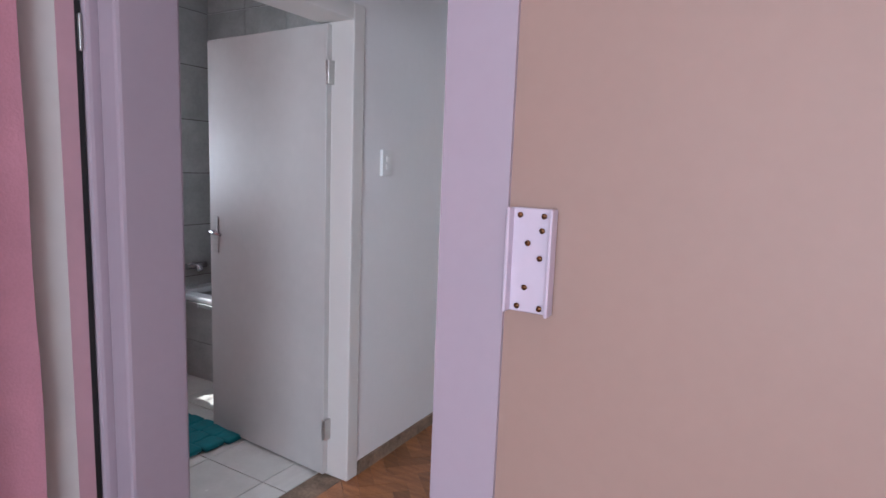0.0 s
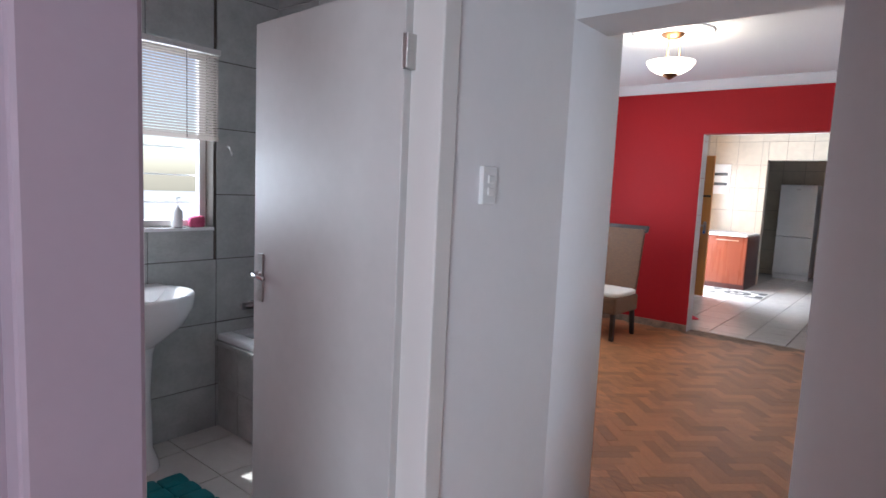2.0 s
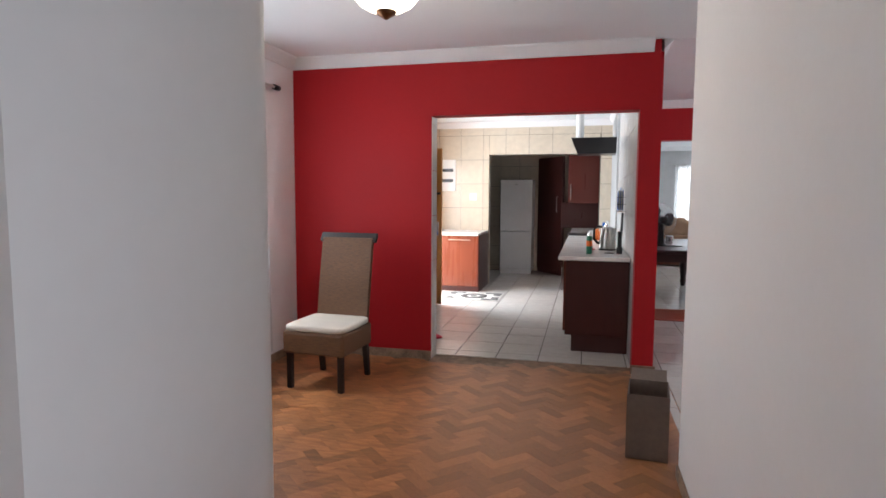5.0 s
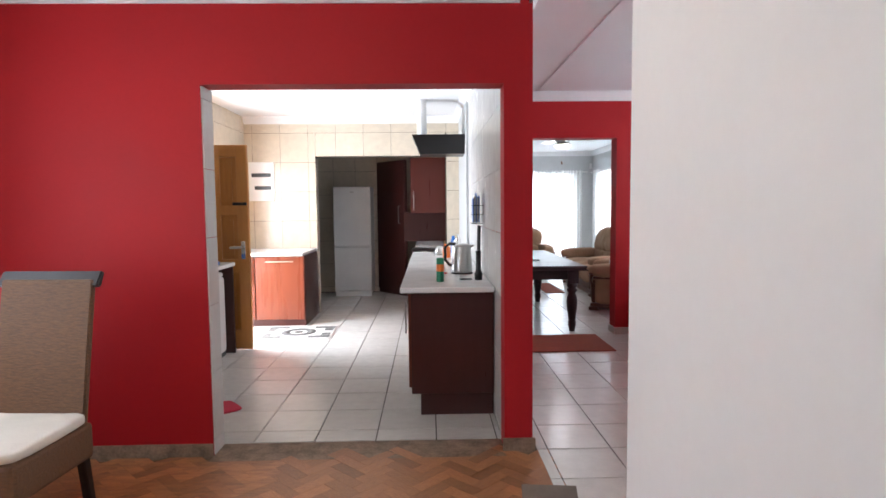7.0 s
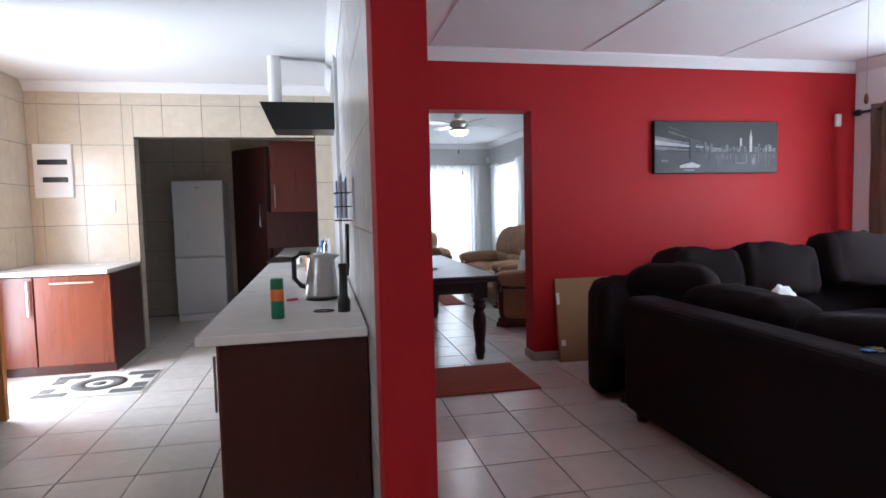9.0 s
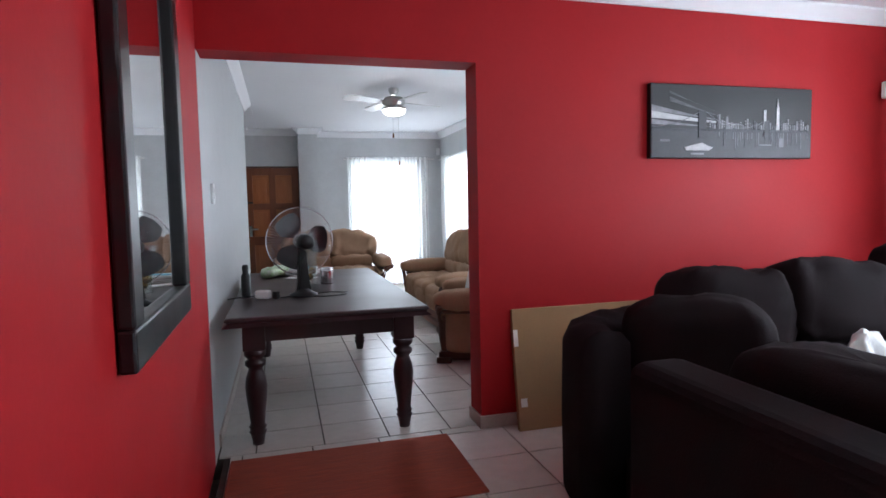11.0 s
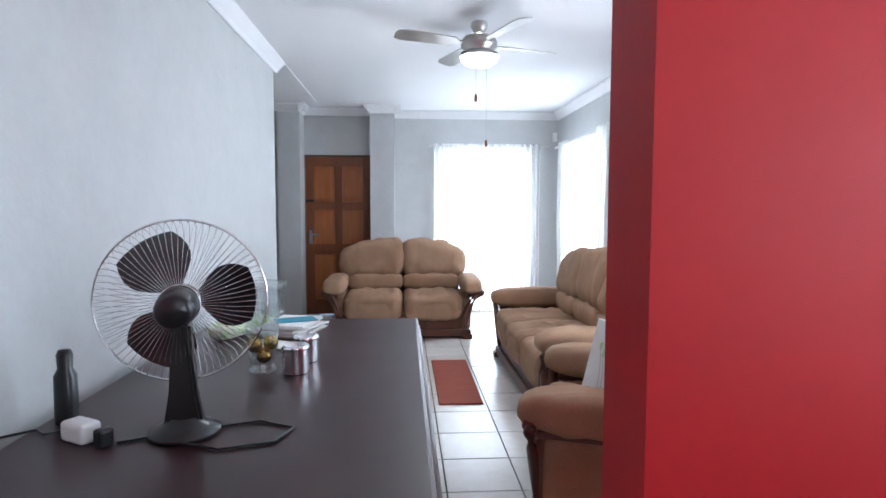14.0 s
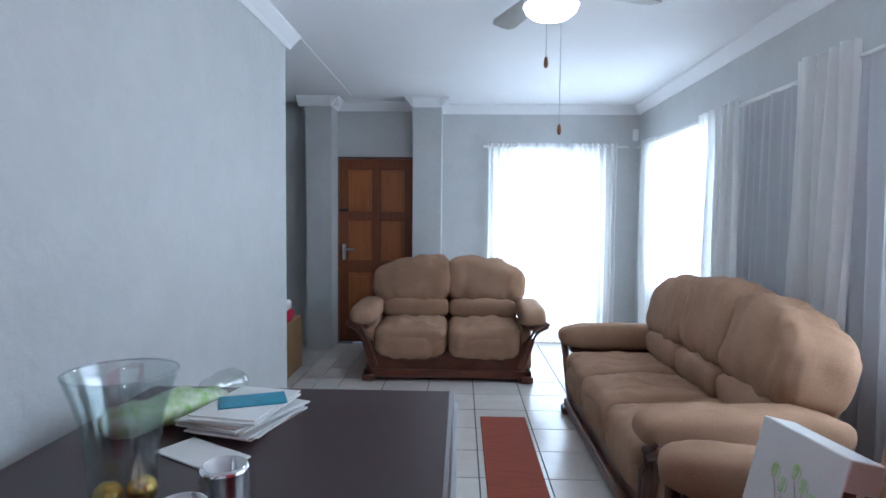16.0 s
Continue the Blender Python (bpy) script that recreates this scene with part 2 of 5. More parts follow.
M_CITYN = mat("print_dark_grey", (0.045, 0.045, 0.052), 0.5, alt=(0.022, 0.022, 0.026), scale=10, fine=40)
M_GREEN = mat("green_plastic", (0.01, 0.20, 0.10), 0.35, vary=0.1)
M_ORNG = mat("orange_label", (0.75, 0.16, 0.02), 0.4, vary=0.1)
M_BLUE = mat("blue_plastic", (0.02, 0.14, 0.5), 0.4, vary=0.1)
M_PAPER = mat("paper", (0.78, 0.78, 0.76), 0.7, vary=0.04)
M_GOLD = mat("gold_bauble", (0.75, 0.48, 0.12), 0.25, 1.0)
M_PINKCLOTH = mat("pink_cloth", (0.44, 0.20, 0.25), 0.95, vary=0.1, fine=140, bump=0.4)
M_LEAF = mat("green_packet", (0.25, 0.5, 0.06), 0.4, alt=(0.75, 0.78, 0.7), scale=22)
M_VASE = glass_mat("vase_glass", (0.93, 0.95, 0.95), 0.03)
M_FILM = glass_mat("clear_plastic", (0.95, 0.97, 0.95), 0.08)


# mesh helpers
def link(name, verts, faces, material, parent=None, smooth=False):
    me = bpy.data.meshes.new(name)
    me.from_pydata([tuple(v) for v in verts], [], faces)
    me.materials.append(material)
    if smooth:
        me.polygons.foreach_set("use_smooth", [True] * len(me.polygons))
    me.update()
    ob = new(name, me)
    ob.parent = parent
    return ob


def boxes(name, cuboids, material, parent=None, bevel=0.0, seg=2):
    """One mesh of several boxes (x0, x1, y0, y1, z0, z1)."""
    bm = bmesh.new()
    for x0, x1, y0, y1, z0, z1 in cuboids:
        bmesh.ops.create_cube(bm, size=1, matrix=Matrix.Translation(((x0 + x1) / 2, (y0 + y1) / 2, (z0 + z1) / 2)) @ Matrix.Diagonal((x1 - x0, y1 - y0, z1 - z0, 1)))
    if bevel:
        bmesh.ops.bevel(bm, geom=bm.edges[:], offset=bevel, segments=seg, affect="EDGES", profile=0.5)
    me = bpy.data.meshes.new(name)
    bm.to_mesh(me)
    bm.free()
    me.materials.append(material)
    ob = new(name, me)
    ob.parent = parent
    return ob


def lathe(name, profile, material, parent=None, at=(0, 0, 0), seg=28, turn=None):
    v, f = [], []
    for r, z in profile:
        for k in range(seg):
            a = 2 * math.pi * k / seg
            v.append(Vector((r * math.cos(a), r * math.sin(a), z)))
    for i in range(len(profile) - 1):
        for k in range(seg):
            k2 = (k + 1) % seg
            f.append((i * seg + k, i * seg + k2, (i + 1) * seg + k2, (i + 1) * seg + k))
    m = Matrix.Translation(at) @ (turn or Matrix())
    return link(name, [m @ p for p in v], f, material, parent, True)


def tube(name, paths, radius, material, parent=None, seg=6):
    """One mesh of round bars along the given lines of points."""
    v, f = [], []
    for pts in paths:
        pts = [Vector(p) for p in pts]
        base = len(v)
        for i, p in enumerate(pts):
            d = (pts[min(i + 1, len(pts) - 1)] - pts[max(i - 1, 0)]).normalized()
            u = d.orthogonal().normalized() if abs(d.z) > 0.9 else d.cross(Vector((0, 0, 1))).normalized()
            w = d.cross(u)
            v += [p + radius * (math.cos(2 * math.pi * k / seg) * u + math.sin(2 * math.pi * k / seg) * w) for k in range(seg)]
        for i in range(len(pts) - 1):
            for k in range(seg):
                a, b = base + i * seg + k, base + i * seg + (k + 1) % seg
                f.append((a, b, b + seg, a + seg))
        f.append(tuple(range(base, base + seg)))
        f.append(tuple(range(len(v) - seg, len(v))))
    return link(name, v, f, material, parent, True)


def prism(name, poly, axis, lo, hi, material, parent=None, bevel=0.006):
    """A flat outline given depth along x or y; poly in (other, z)."""
    bm = bmesh.new()
    rings = []
    for d in (lo, hi):
        rings.append([bm.verts.new((d, a, z) if axis == "x" else (a, d, z)) for a, z in poly])
    bm.faces.new(rings[0])
    bm.faces.new(rings[1][::-1])
    n = len(poly)
    for i in range(n):
        bm.faces.new((rings[0][i], rings[1][i], rings[1][(i + 1) % n], rings[0][(i + 1) % n]))
    bmesh.ops.recalc_face_normals(bm, faces=bm.faces[:])
    if bevel:
        bmesh.ops.bevel(bm, geom=[e for e in bm.edges if e.is_manifold and e.calc_face_angle(0) > 0.6], offset=bevel, segments=2, affect="EDGES")
    me = bpy.data.meshes.new(name)
    bm.to_mesh(me)
    bm.free()
    me.materials.append(material)
    ob = new(name, me)
    ob.parent = parent
    return ob


def cushion(name, at, size, material, parent=None, power=(0.45, 0.45), channels=0, axis=0, depth=0.012, wrinkle=0.010, seed=0, turn=None, n=40, droop=0.0):
    """A stuffed pad: a rounded block with gathers along one axis and soft creases."""
    nu, nv = n, n // 2
    v, f = [], []
    c = lambda a, p: math.copysign(abs(math.cos(a)) ** p, math.cos(a))
    s = lambda a, p: math.copysign(abs(math.sin(a)) ** p, math.sin(a))
    m = Matrix.Translation(at) @ (turn or Matrix())
    for j in range(nv + 1):
        b = -math.pi / 2 + math.pi * j / nv
        for i in range(nu):
            a = 2 * math.pi * i / nu
            p = Vector((c(b, power[0]) * c(a, power[1]), c(b, power[0]) * s(a, power[1]), s(b, power[0])))
            q = Vector((p.x * size[0] / 2, p.y * size[1] / 2, p.z * size[2] / 2))
            if droop:
                u = max(0.0, 0.5 + 0.5 * p.x * (1 if droop > 0 else -1))
                q.z -= abs(droop) * u ** 2.2 * max(0.0, 0.35 + 0.65 * p.z)
            k = 0.0
            if channels:
                k += depth * (abs(math.sin(math.pi * channels * (p[axis] + 1) / 2)) ** 0.5 - 0.8)
            k += wrinkle * noise.noise(Vector((q.x * 9 + seed * 7.3, q.y * 9, q.z * 5))) + 0.4 * wrinkle * noise.noise(Vector((q.x * 30, q.y * 28 + seed, q.z * 12)))
            out = Vector((q.x / size[0] ** 2, q.y / size[1] ** 2, q.z / size[2] ** 2))
            v.append(m @ (q + (out.normalized() if out.length > 0 else Vector((0, 0, 1))) * k))
    for j in range(nv):
        for i in range(nu):
            i2 = (i + 1) % nu
            f.append((j * nu + i, j * nu + i2, (j + 1) * nu + i2, (j + 1) * nu + i))
    return link(name, v, f, material, parent, True)


def curtain(name, axis, at, lo, hi, z0, z1, material, folds, amp=0.035, seed=1, parent=None):
    """A hanging cloth with folds, thicker gathers at the heading."""
    v, f = [], []
    n, rows = folds * 10, 14
    for j in range(rows + 1):
        z = z0 + (z1 - z0) * j / rows
        flare = 1.0 - 0.35 * j / rows
        for i in range(n + 1):
            u = i / n
            d = amp * flare * math.sin(2 * math.pi * folds * (u + 0.03 * math.sin(9 * u + seed))) + amp * 0.7 * noise.noise(Vector((u * folds * 0.9, z * 0.8, seed)))
            w = lo + (hi - lo) * u + 0.012 * noise.noise(Vector((u * 12, z * 2, seed + 4)))
            v.append((at + d, w, z) if axis == "x" else (w, at + d, z))
    for j in range(rows):
        for i in range(n):
            a = j * (n + 1) + i
            f.append((a, a + 1, a + n + 2, a + n + 1))
    return link(name, v, f, material, parent, True)


def thing(name, m, label, category, group=""):
    e = new(name)
    e.empty_display_size = 0.1
    e.matrix_world = m
    return tagged(e, label, category, group)


def wall(name, x0, x1, y0, y1, holes, material, z1=CEIL, z0=-0.02):
    """A wall along its longer side with openings (lo, hi, bottom, top) cut through."""
    along_x = x1 - x0 > y1 - y0
    lo, hi = (x0, x1) if along_x else (y0, y1)
    parts, cur = [], lo
    for a, b, s0, s1 in sorted(holes):
        if a > cur:
            parts.append((cur, a, z0, z1))
        if s0 > z0:
            parts.append((a, b, z0, s0))
        if s1 < z1:
            parts.append((a, b, s1, z1))
        cur = b
    if cur < hi:
        parts.append((cur, hi, z0, z1))
    ob = boxes(name, [(a, b, y0, y1, c, d) if along_x else (x0, x1, a, b, c, d) for a, b, c, d in parts], material)
    return tagged(ob, kind="structure")


def slab(name, cub, material, label=""):
    return tagged(boxes(name, cub, material), label, kind="structure")


# floors and ceilings
floor_hall = slab("floor_hall", [(-3.1, 0.06, 0.70, 6.98, -0.12, -0.022)], M_SUBFLOOR, "worn herringbone parquet floor in the hall")
floor_kitchen = slab("floor_kitchen", [(-3.2, -0.06, 6.98, 13.7, -0.12, -0.010)], M_GROUT, "cream ceramic tiled kitchen floor")
floor_living = slab("floor_living", [(0.06, 5.3, 4.0, 10.0, -0.12, -0.010)], M_GROUT, "cream ceramic tiled living room floor")
floor_lounge = slab("floor_lounge", [(-2.6, 3.4, 10.0, 17.0, -0.12, -0.010)], M_GROUT, "pale ceramic tiled lounge floor")
floor_bathroom = slab("floor_bathroom", [(-3.1, -1.06, 0.2, 2.6, -0.115, -0.010)], M_GROUT, "white tiled bathroom floor")
slab("floor_bedroom", [(-2.4, 2.6, -3.1, 0.70, -0.12, -0.004)], M_RAW, "bare screed bedroom floor")
slab("ceiling", [(-3.6, 5.6, -3.3, 17.3, CEIL, CEIL + 0.1)], M_CEIL, "white board ceiling")
slab("ceiling_trim", [(x - 0.02, x + 0.02, 7.0, 9.94, CEIL - 0.006, CEIL) for x in (0.66, 1.98, 3.3)] + [(0.07, 5.1, 6.96, 7.0, CEIL - 0.006, CEIL), (0.06, 0.10, 14.3, 16.3, CEIL - 0.006, CEIL)], M_CEIL, "white cover strips between ceiling boards")
slab("ground", [(-60, 60, -60, 60, -0.40, -0.30)], M_CONCRETE, "pale concrete ground outside")

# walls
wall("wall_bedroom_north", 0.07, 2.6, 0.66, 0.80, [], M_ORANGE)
slab("trim_bedroom_door_side", [(0.064, 0.197, 0.652, 0.806, 0, CEIL)], M_LILAC, "lilac painted band beside the bedroom doorway")
slab("wall_bedroom_door_head", [(-1.14, 0.064, 0.66, 0.80, 2.06, CEIL)], M_LILAC, "lilac painted wall over the bedroom doorway")
wall("wall_bedroom_north_west", -2.4, -1.14, 0.62, 0.78, [], M_PINK)
wall("wall_bedroom_west", -2.55, -2.4, -3.1, 0.6, [], M_PINK)
wall("wall_bedroom_east", 2.6, 2.75, -3.1, 0.8, [], M_PINK)
wall("wall_bedroom_south", -2.55, 2.75, -3.25, -3.1, [(0.4, 2.4, 0.8, 2.2)], M_PINK)
wall("wall_passage_east", 0.07, 0.20, 0.81, 2.46, [], M_WHITE)
slab("wall_passage_end", [(-0.17, 0.19, 2.46, 2.62, 0, CEIL), (-1.02, -0.17, 2.48, 2.76, 2.10, CEIL)], M_WHITE, "white plastered opening at the end of the passage")
wall("wall_passage_west", -1.17, -1.02, 0.88, 2.47, [(0.90, 1.72, -0.02, 2.06)], M_WHITE)
end = boxes("wall_passage_corner", [(-1.17, -1.02, 2.47, 3.00, -0.02, CEIL)], M_WHITE, bevel=0.0)
bm = bmesh.new()
bm.from_mesh(end.data)
bmesh.ops.bevel(bm, geom=[e for e in bm.edges if abs(e.verts[0].co.z - e.verts[1].co.z) > 1 and e.verts[0].co.y > 2.6 and e.verts[0].co.x > -1.1], offset=0.10, segments=8, affect="EDGES", profile=0.5)
bm.to_mesh(end.data)
bm.free()
end.data.polygons.foreach_set("use_smooth", [abs(p.normal.z) < 0.5 for p in end.data.polygons])
tagged(end, "white plastered wall corner with a rounded edge", kind="structure")
wall("wall_bathroom_north", -3.1, -1.17, 2.53, 2.64, [], M_WHITE)
wall("wall_bathroom_west", -3.15, -3.0, 0.2, 2.53, [(0.72, 2.12, 1.17, 2.12)], M_GROUT)
wall("wall_bathroom_south", -3.15, -1.17, 0.20, 0.32, [], M_WHITE)
wall("wall_hall_west", -3.25, -3.1, 2.53, 6.92, [(4.6, 6.25, 0.9, 2.2)], M_WHITE)
wall("wall_hall_east", 0.0, 0.15, 2.62, 5.12, [], M_WHITE)
wall("wall_hall_red", -3.25, -0.085, 6.92, 7.08, [(-1.80, -0.10, -0.02, 2.125)], M_RED)
pier = link("wall_pier_red", [(x, y, z) for z in (-0.02, CEIL) for x, y in ((-0.085, 6.92), (0.065, 6.92), (0.020, 9.945), (-0.085, 9.945))], [(3, 2, 1, 0), (4, 5, 6, 7), (0, 1, 5, 4), (1, 2, 6, 5), (2, 3, 7, 6), (3, 0, 4, 7)], M_RED)
tagged(pier, "red painted wall end between the kitchen and the living room", kind="structure")
wall("wall_kitchen_west", -3.15, -3.0, 7.08, 13.6, [(9.50, 10.36, -0.02, 2.06)], M_GROUT)
wall("wall_kitchen_north", -3.0, -0.09, 11.52, 11.66, [(-2.05, -0.30, -0.02, 2.13)], M_GROUT)
wall("wall_pantry_north", -3.0, -0.10, 13.55, 13.7, [], M_GROUT)
wall("wall_living_south", 0.15, 5.0, 3.85, 4.0, [], M_WHITE)
wall("wall_living_east", 4.85, 5.0, 4.0, 9.94, [(7.0, 9.4, 0.6, 2.2)], M_WHITE)
wall("wall_living_red", 0.020, 5.0, 9.945, 10.14, [(0.020, 1.53, -0.02, 2.17)], M_RED)
wall("wall_lounge_west", -0.12, 0.022, 9.947, 14.23, [], M_GREY)
wall("wall_lounge_north", 1.02, 3.35, 16.78, 16.93, [(1.62, 2.74, 0.05, 2.12)], M_GREY)
slab("wall_lounge_pier", [(0.72, 1.02, 16.38, 16.93, 0, CEIL)], M_GREY, "pale grey plastered pier beside the front door")
slab("wall_lounge_pier_west", [(-0.40, -0.13, 16.32, 16.93, 0, CEIL)], M_GREY, "pale grey rough plastered pier beside the front door")
slab("wall_front_door_head", [(-0.13, 0.72, 16.62, 16.93, 2.07, CEIL)], M_GREY, "grey wall over the front door")
wall("wall_lounge_east", 3.2, 3.35, 10.14, 16.78, [(10.8, 12.72, 0.75, 2.1), (14.72, 16.05, 0.75, 2.1)], M_GREY)
wall("wall_passage_back", -2.6, -2.45, 13.7, 17.0, [], M_GREY)
wall("wall_passage_north", -2.45, -0.40, 16.6, 16.75, [], M_GREY)
wall("wall_passage_south", -2.6, -0.12, 14.05, 14.2, [], M_GREY)


def cornice(name, runs, material):
    """Coved strips at the ceiling: (axis, wall plane, side, from, to)."""
    v, f = [], []
    prof = [(0, -0.095), (0.012, -0.095), (0.03, -0.07), (0.065, -0.035), (0.085, -0.015), (0.085, 0), (0, 0)]
    for axis, at, side, lo, hi in runs:
        b = len(v)
        for w in (lo, hi):
            for d, z in prof:
                p = at + side * d
                v.append((p, w, CEIL + z - 0.001) if axis == "x" else (w, p, CEIL + z - 0.001))
        n = len(prof)
        f += [(b + i, b + (i + 1) % n, b + n + (i + 1) % n, b + n + i) for i in range(n)] + [tuple(range(b, b + n)), tuple(range(b + n, b + 2 * n))]
    return tagged(link(name, v, f, material), "white coved ceiling cornice", kind="structure")


cornice("cornice", [("y", 6.92, -1, -3.1, -0.01), ("x", -3.1, 1, 2.64, 6.92), ("x", 0.045, 1, 6.92, 9.94), ("y", 9.945, -1, 0.045, 4.85), ("x", 4.85, -1, 4.0, 9.94),
                    ("x", 0.022, 1, 10.14, 14.31), ("y", 14.23, 1, -0.3, 0.022), ("y", 10.14, 1, 0.022, 3.2), ("x", 3.2, -1, 10.14, 16.78), ("y", 16.78, -1, 1.02, 3.2),
                    ("y", 16.38, -1, 0.64, 1.10), ("x", 1.02, 1, 16.30, 16.78), ("y", 16.62, -1, -0.13, 0.72), ("y", 16.32, -1, -0.48, -0.05), ("x", -0.13, 1, 16.24, 16.62), ("x", 0.72, -1, 16.30, 16.62),
                    ("y", 11.52, -1, -3.0, -0.09), ("x", -0.09, -1, 7.08, 11.52)], M_CEIL)
slab("baseboard", [(-3.1, -1.80, 6.905, 6.92, -0.02, 0.07), (-0.11, 0.08, 6.905, 6.92, -0.02, 0.07), (-3.1, -3.085, 2.64, 6.9, -0.02, 0.07), (-1.02, -1.008, 1.78, 2.78, -0.02, 0.06), (-0.012, 0.0, 2.62, 5.12, -0.02, 0.06)], M_RAW, "bare scraped skirting strip")
slab("baseboard_tiles", [(1.53, 4.85, 9.928, 9.945, 0, 0.075), (1.518, 1.53, 9.928, 10.15, 0, 0.075), (0.022, 0.034, 10.15, 14.23, 0, 0.075), (0.72, 1.03, 16.368, 16.38, 0, 0.075), (1.03, 3.2, 16.768, 16.78, 0, 0.075), (3.188, 3.2, 10.15, 16.76, 0, 0.075)], M_SKIRT, "beige tile skirting")
slab("threshold", [(-1.80, -0.10, 6.84, 7.09, -0.02, -0.003), (-0.1, 0.09, 5.12, 6.90, -0.02, -0.0035), (-1.17, -1.04, 0.98, 1.72, -0.02, -0.002)], M_RAW, "broken screed strip where tiles meet parquet")


# pieces of floors and tiled walls
def unit_piece(name, material, bevel=0.03):
    bm = bmesh.new()
    bmesh.ops.create_cube(bm, size=1)
    me = bpy.data.meshes.new(name)
    bm.to_mesh(me)
    bm.free()
    me.materials.append(material)
    return me


def lay(mesh, parent, axis, at, depth, u0, u1, v0, v1, pu, pv, ou, ov, joint=0.008, holes=(), name="tile"):
    """Tiles on one plane, cut at its edges and round openings (ulo, uhi, vlo, vhi)."""
    us = [u0] + [ou + k * pu for k in range(math.ceil((u0 - ou) / pu), math.ceil((u1 - ou) / pu)) if u0 + 0.02 < ou + k * pu < u1 - 0.02] + [u1]
    vs = [v0] + [ov + k * pv for k in range(math.ceil((v0 - ov) / pv), math.ceil((v1 - ov) / pv)) if v0 + 0.02 < ov + k * pv < v1 - 0.02] + [v1]
    for a, b in zip(us, us[1:]):
        for c, d in zip(vs, vs[1:]):
            rects = [(a, b, c, d)]
            for h in holes:
                nxt = []
                for p, q, r, s in rects:
                    if q <= h[0] or p >= h[1] or s <= h[2] or r >= h[3]:
                        nxt.append((p, q, r, s))
                        continue
                    if p < h[0]:
                        nxt.append((p, h[0], r, s))
                    if q > h[1]:
                        nxt.append((h[1], q, r, s))
                    m0, m1 = max(p, h[0]), min(q, h[1])
                    if r < h[2]:
                        nxt.append((m0, m1, r, h[2]))
                    if s > h[3]:
                        nxt.append((m0, m1, h[3], s))
                rects = nxt
            for p, q, r, s in rects:
                if q - p < 0.02 or s - r < 0.02:
                    continue
                o = new(name, mesh)
                o.parent = parent
                cu, cv, su, sv = (p + q) / 2, (r + s) / 2, q - p - joint, s - r - joint
                lift = random.uniform(-0.0006, 0.0006)
                if axis == "z":
                    o.location, o.scale = (cu, cv, at + lift), (su, sv, depth)
                elif axis == "x":
                    o.location, o.scale = (at + lift, cu, cv), (depth, su, sv)
                else:
                    o.location, o.scale = (cu, at + lift, cv), (su, depth, sv)


# ---- furniture and fittings ----
def panel_door(name, m, w, h, material, inner, label, handle_side=1):
    """A six panel door, hinge line at the local origin, leaf along +x."""
    d = thing(name, m, label, "door")
    st, rails = 0.11, [0.0, 0.20, 0.78, 0.92, 1.36, 1.46, h - 0.12, h]
    fr = [(0, st, 0, 0.042, 0, h), (w - st, w, 0, 0.042, 0, h), (w / 2 - 0.05, w / 2 + 0.05, 0, 0.042, 0, h)]
    fr += [(0, w, 0.001, 0.041, rails[k], rails[k + 1]) for k in (0, 2, 4, 6)]
    boxes("frame", fr, material, d, 0.004, 1)
    for k in (1, 3, 5):
        for a, b in ((st, w / 2 - 0.05), (w / 2 + 0.05, w - st)):
            boxes("panel", [(a - 0.004, b + 0.004, 0.018, 0.024, rails[k] - 0.004, rails[k + 1] + 0.004), (a + 0.045, b - 0.045, 0.010, 0.032, rails[k] + 0.045, rails[k + 1] - 0.045)], inner, d, 0.002, 1)
    x = w - 0.06 if handle_side > 0 else 0.06
    hd = boxes("handle", [(x - 0.022, x + 0.022, -0.008, 0.050, 0.92, 1.10), (x - 0.010, x + 0.010, -0.05, 0.09, 1.03, 1.05), (x - 0.12 * handle_side if handle_side > 0 else x - 0.01, x + 0.01 if handle_side > 0 else x + 0.12, -0.058, -0.042, 1.028, 1.052)], M_CHROME, d, 0.003, 1)
    boxes("bolt", [(x - 0.09, x + 0.05, -0.014, 0.002, 1.46, 1.49)], M_BLACK, d, 0.003, 1)
    return d


# bathroom
bdoor = thing("bathroom_door", pose(-1.12, 1.69, 0.012, rz=176.5), "white painted flush door standing open into the bathroom", "door")
boxes("leaf", [(0.005, 0.84, -0.02, 0.02, 0.0, 2.02)], M_DOORGREY, bdoor, 0.003, 1)
boxes("handle_plate", [(0.765, 0.805, 0.020, 0.026, 0.96, 1.15), (0.765, 0.805, -0.026, -0.020, 0.96, 1.15)], M_STEEL, bdoor, 0.002, 1)
tube("handle", [[(0.785, 0.02, 1.07), (0.785, 0.062, 1.07), (0.75, 0.068, 1.07), (0.69, 0.066, 1.065)], [(0.785, -0.02, 1.07), (0.785, -0.062, 1.07), (0.75, -0.068, 1.07), (0.69, -0.066, 1.065)]], 0.009, M_CHROME, bdoor, 8)
for z in (0.22, 1.82):
    boxes("hinge", [(-0.012, 0.004, -0.02, 0.026, z - 0.05, z + 0.05), (0.0, 0.012, 0.0205, 0.0225, z - 0.05, z + 0.05)], M_STEEL, bdoor, 0.002, 1)
tagged(boxes("door_frame_bathroom", [(-1.185, -1.005, 1.70, 1.775, 0, 2.11), (-1.185, -1.045, 0.87, 0.90, 0, 2.11), (-1.185, -1.005, 0.90, 1.70, 2.04, 2.11)], M_GLOSS, bevel=0.006), "white gloss door frame of the bathroom", kind="structure")
tagged(boxes("door_frame_bedroom", [(-1.14, -1.10, 0.67, 0.84, 0, 2.06), (-1.10, -1.01, 0.70, 0.90, 0, 2.06)], M_LILAC, bevel=0.012), "lilac painted door frame of the bedroom", kind="structure")

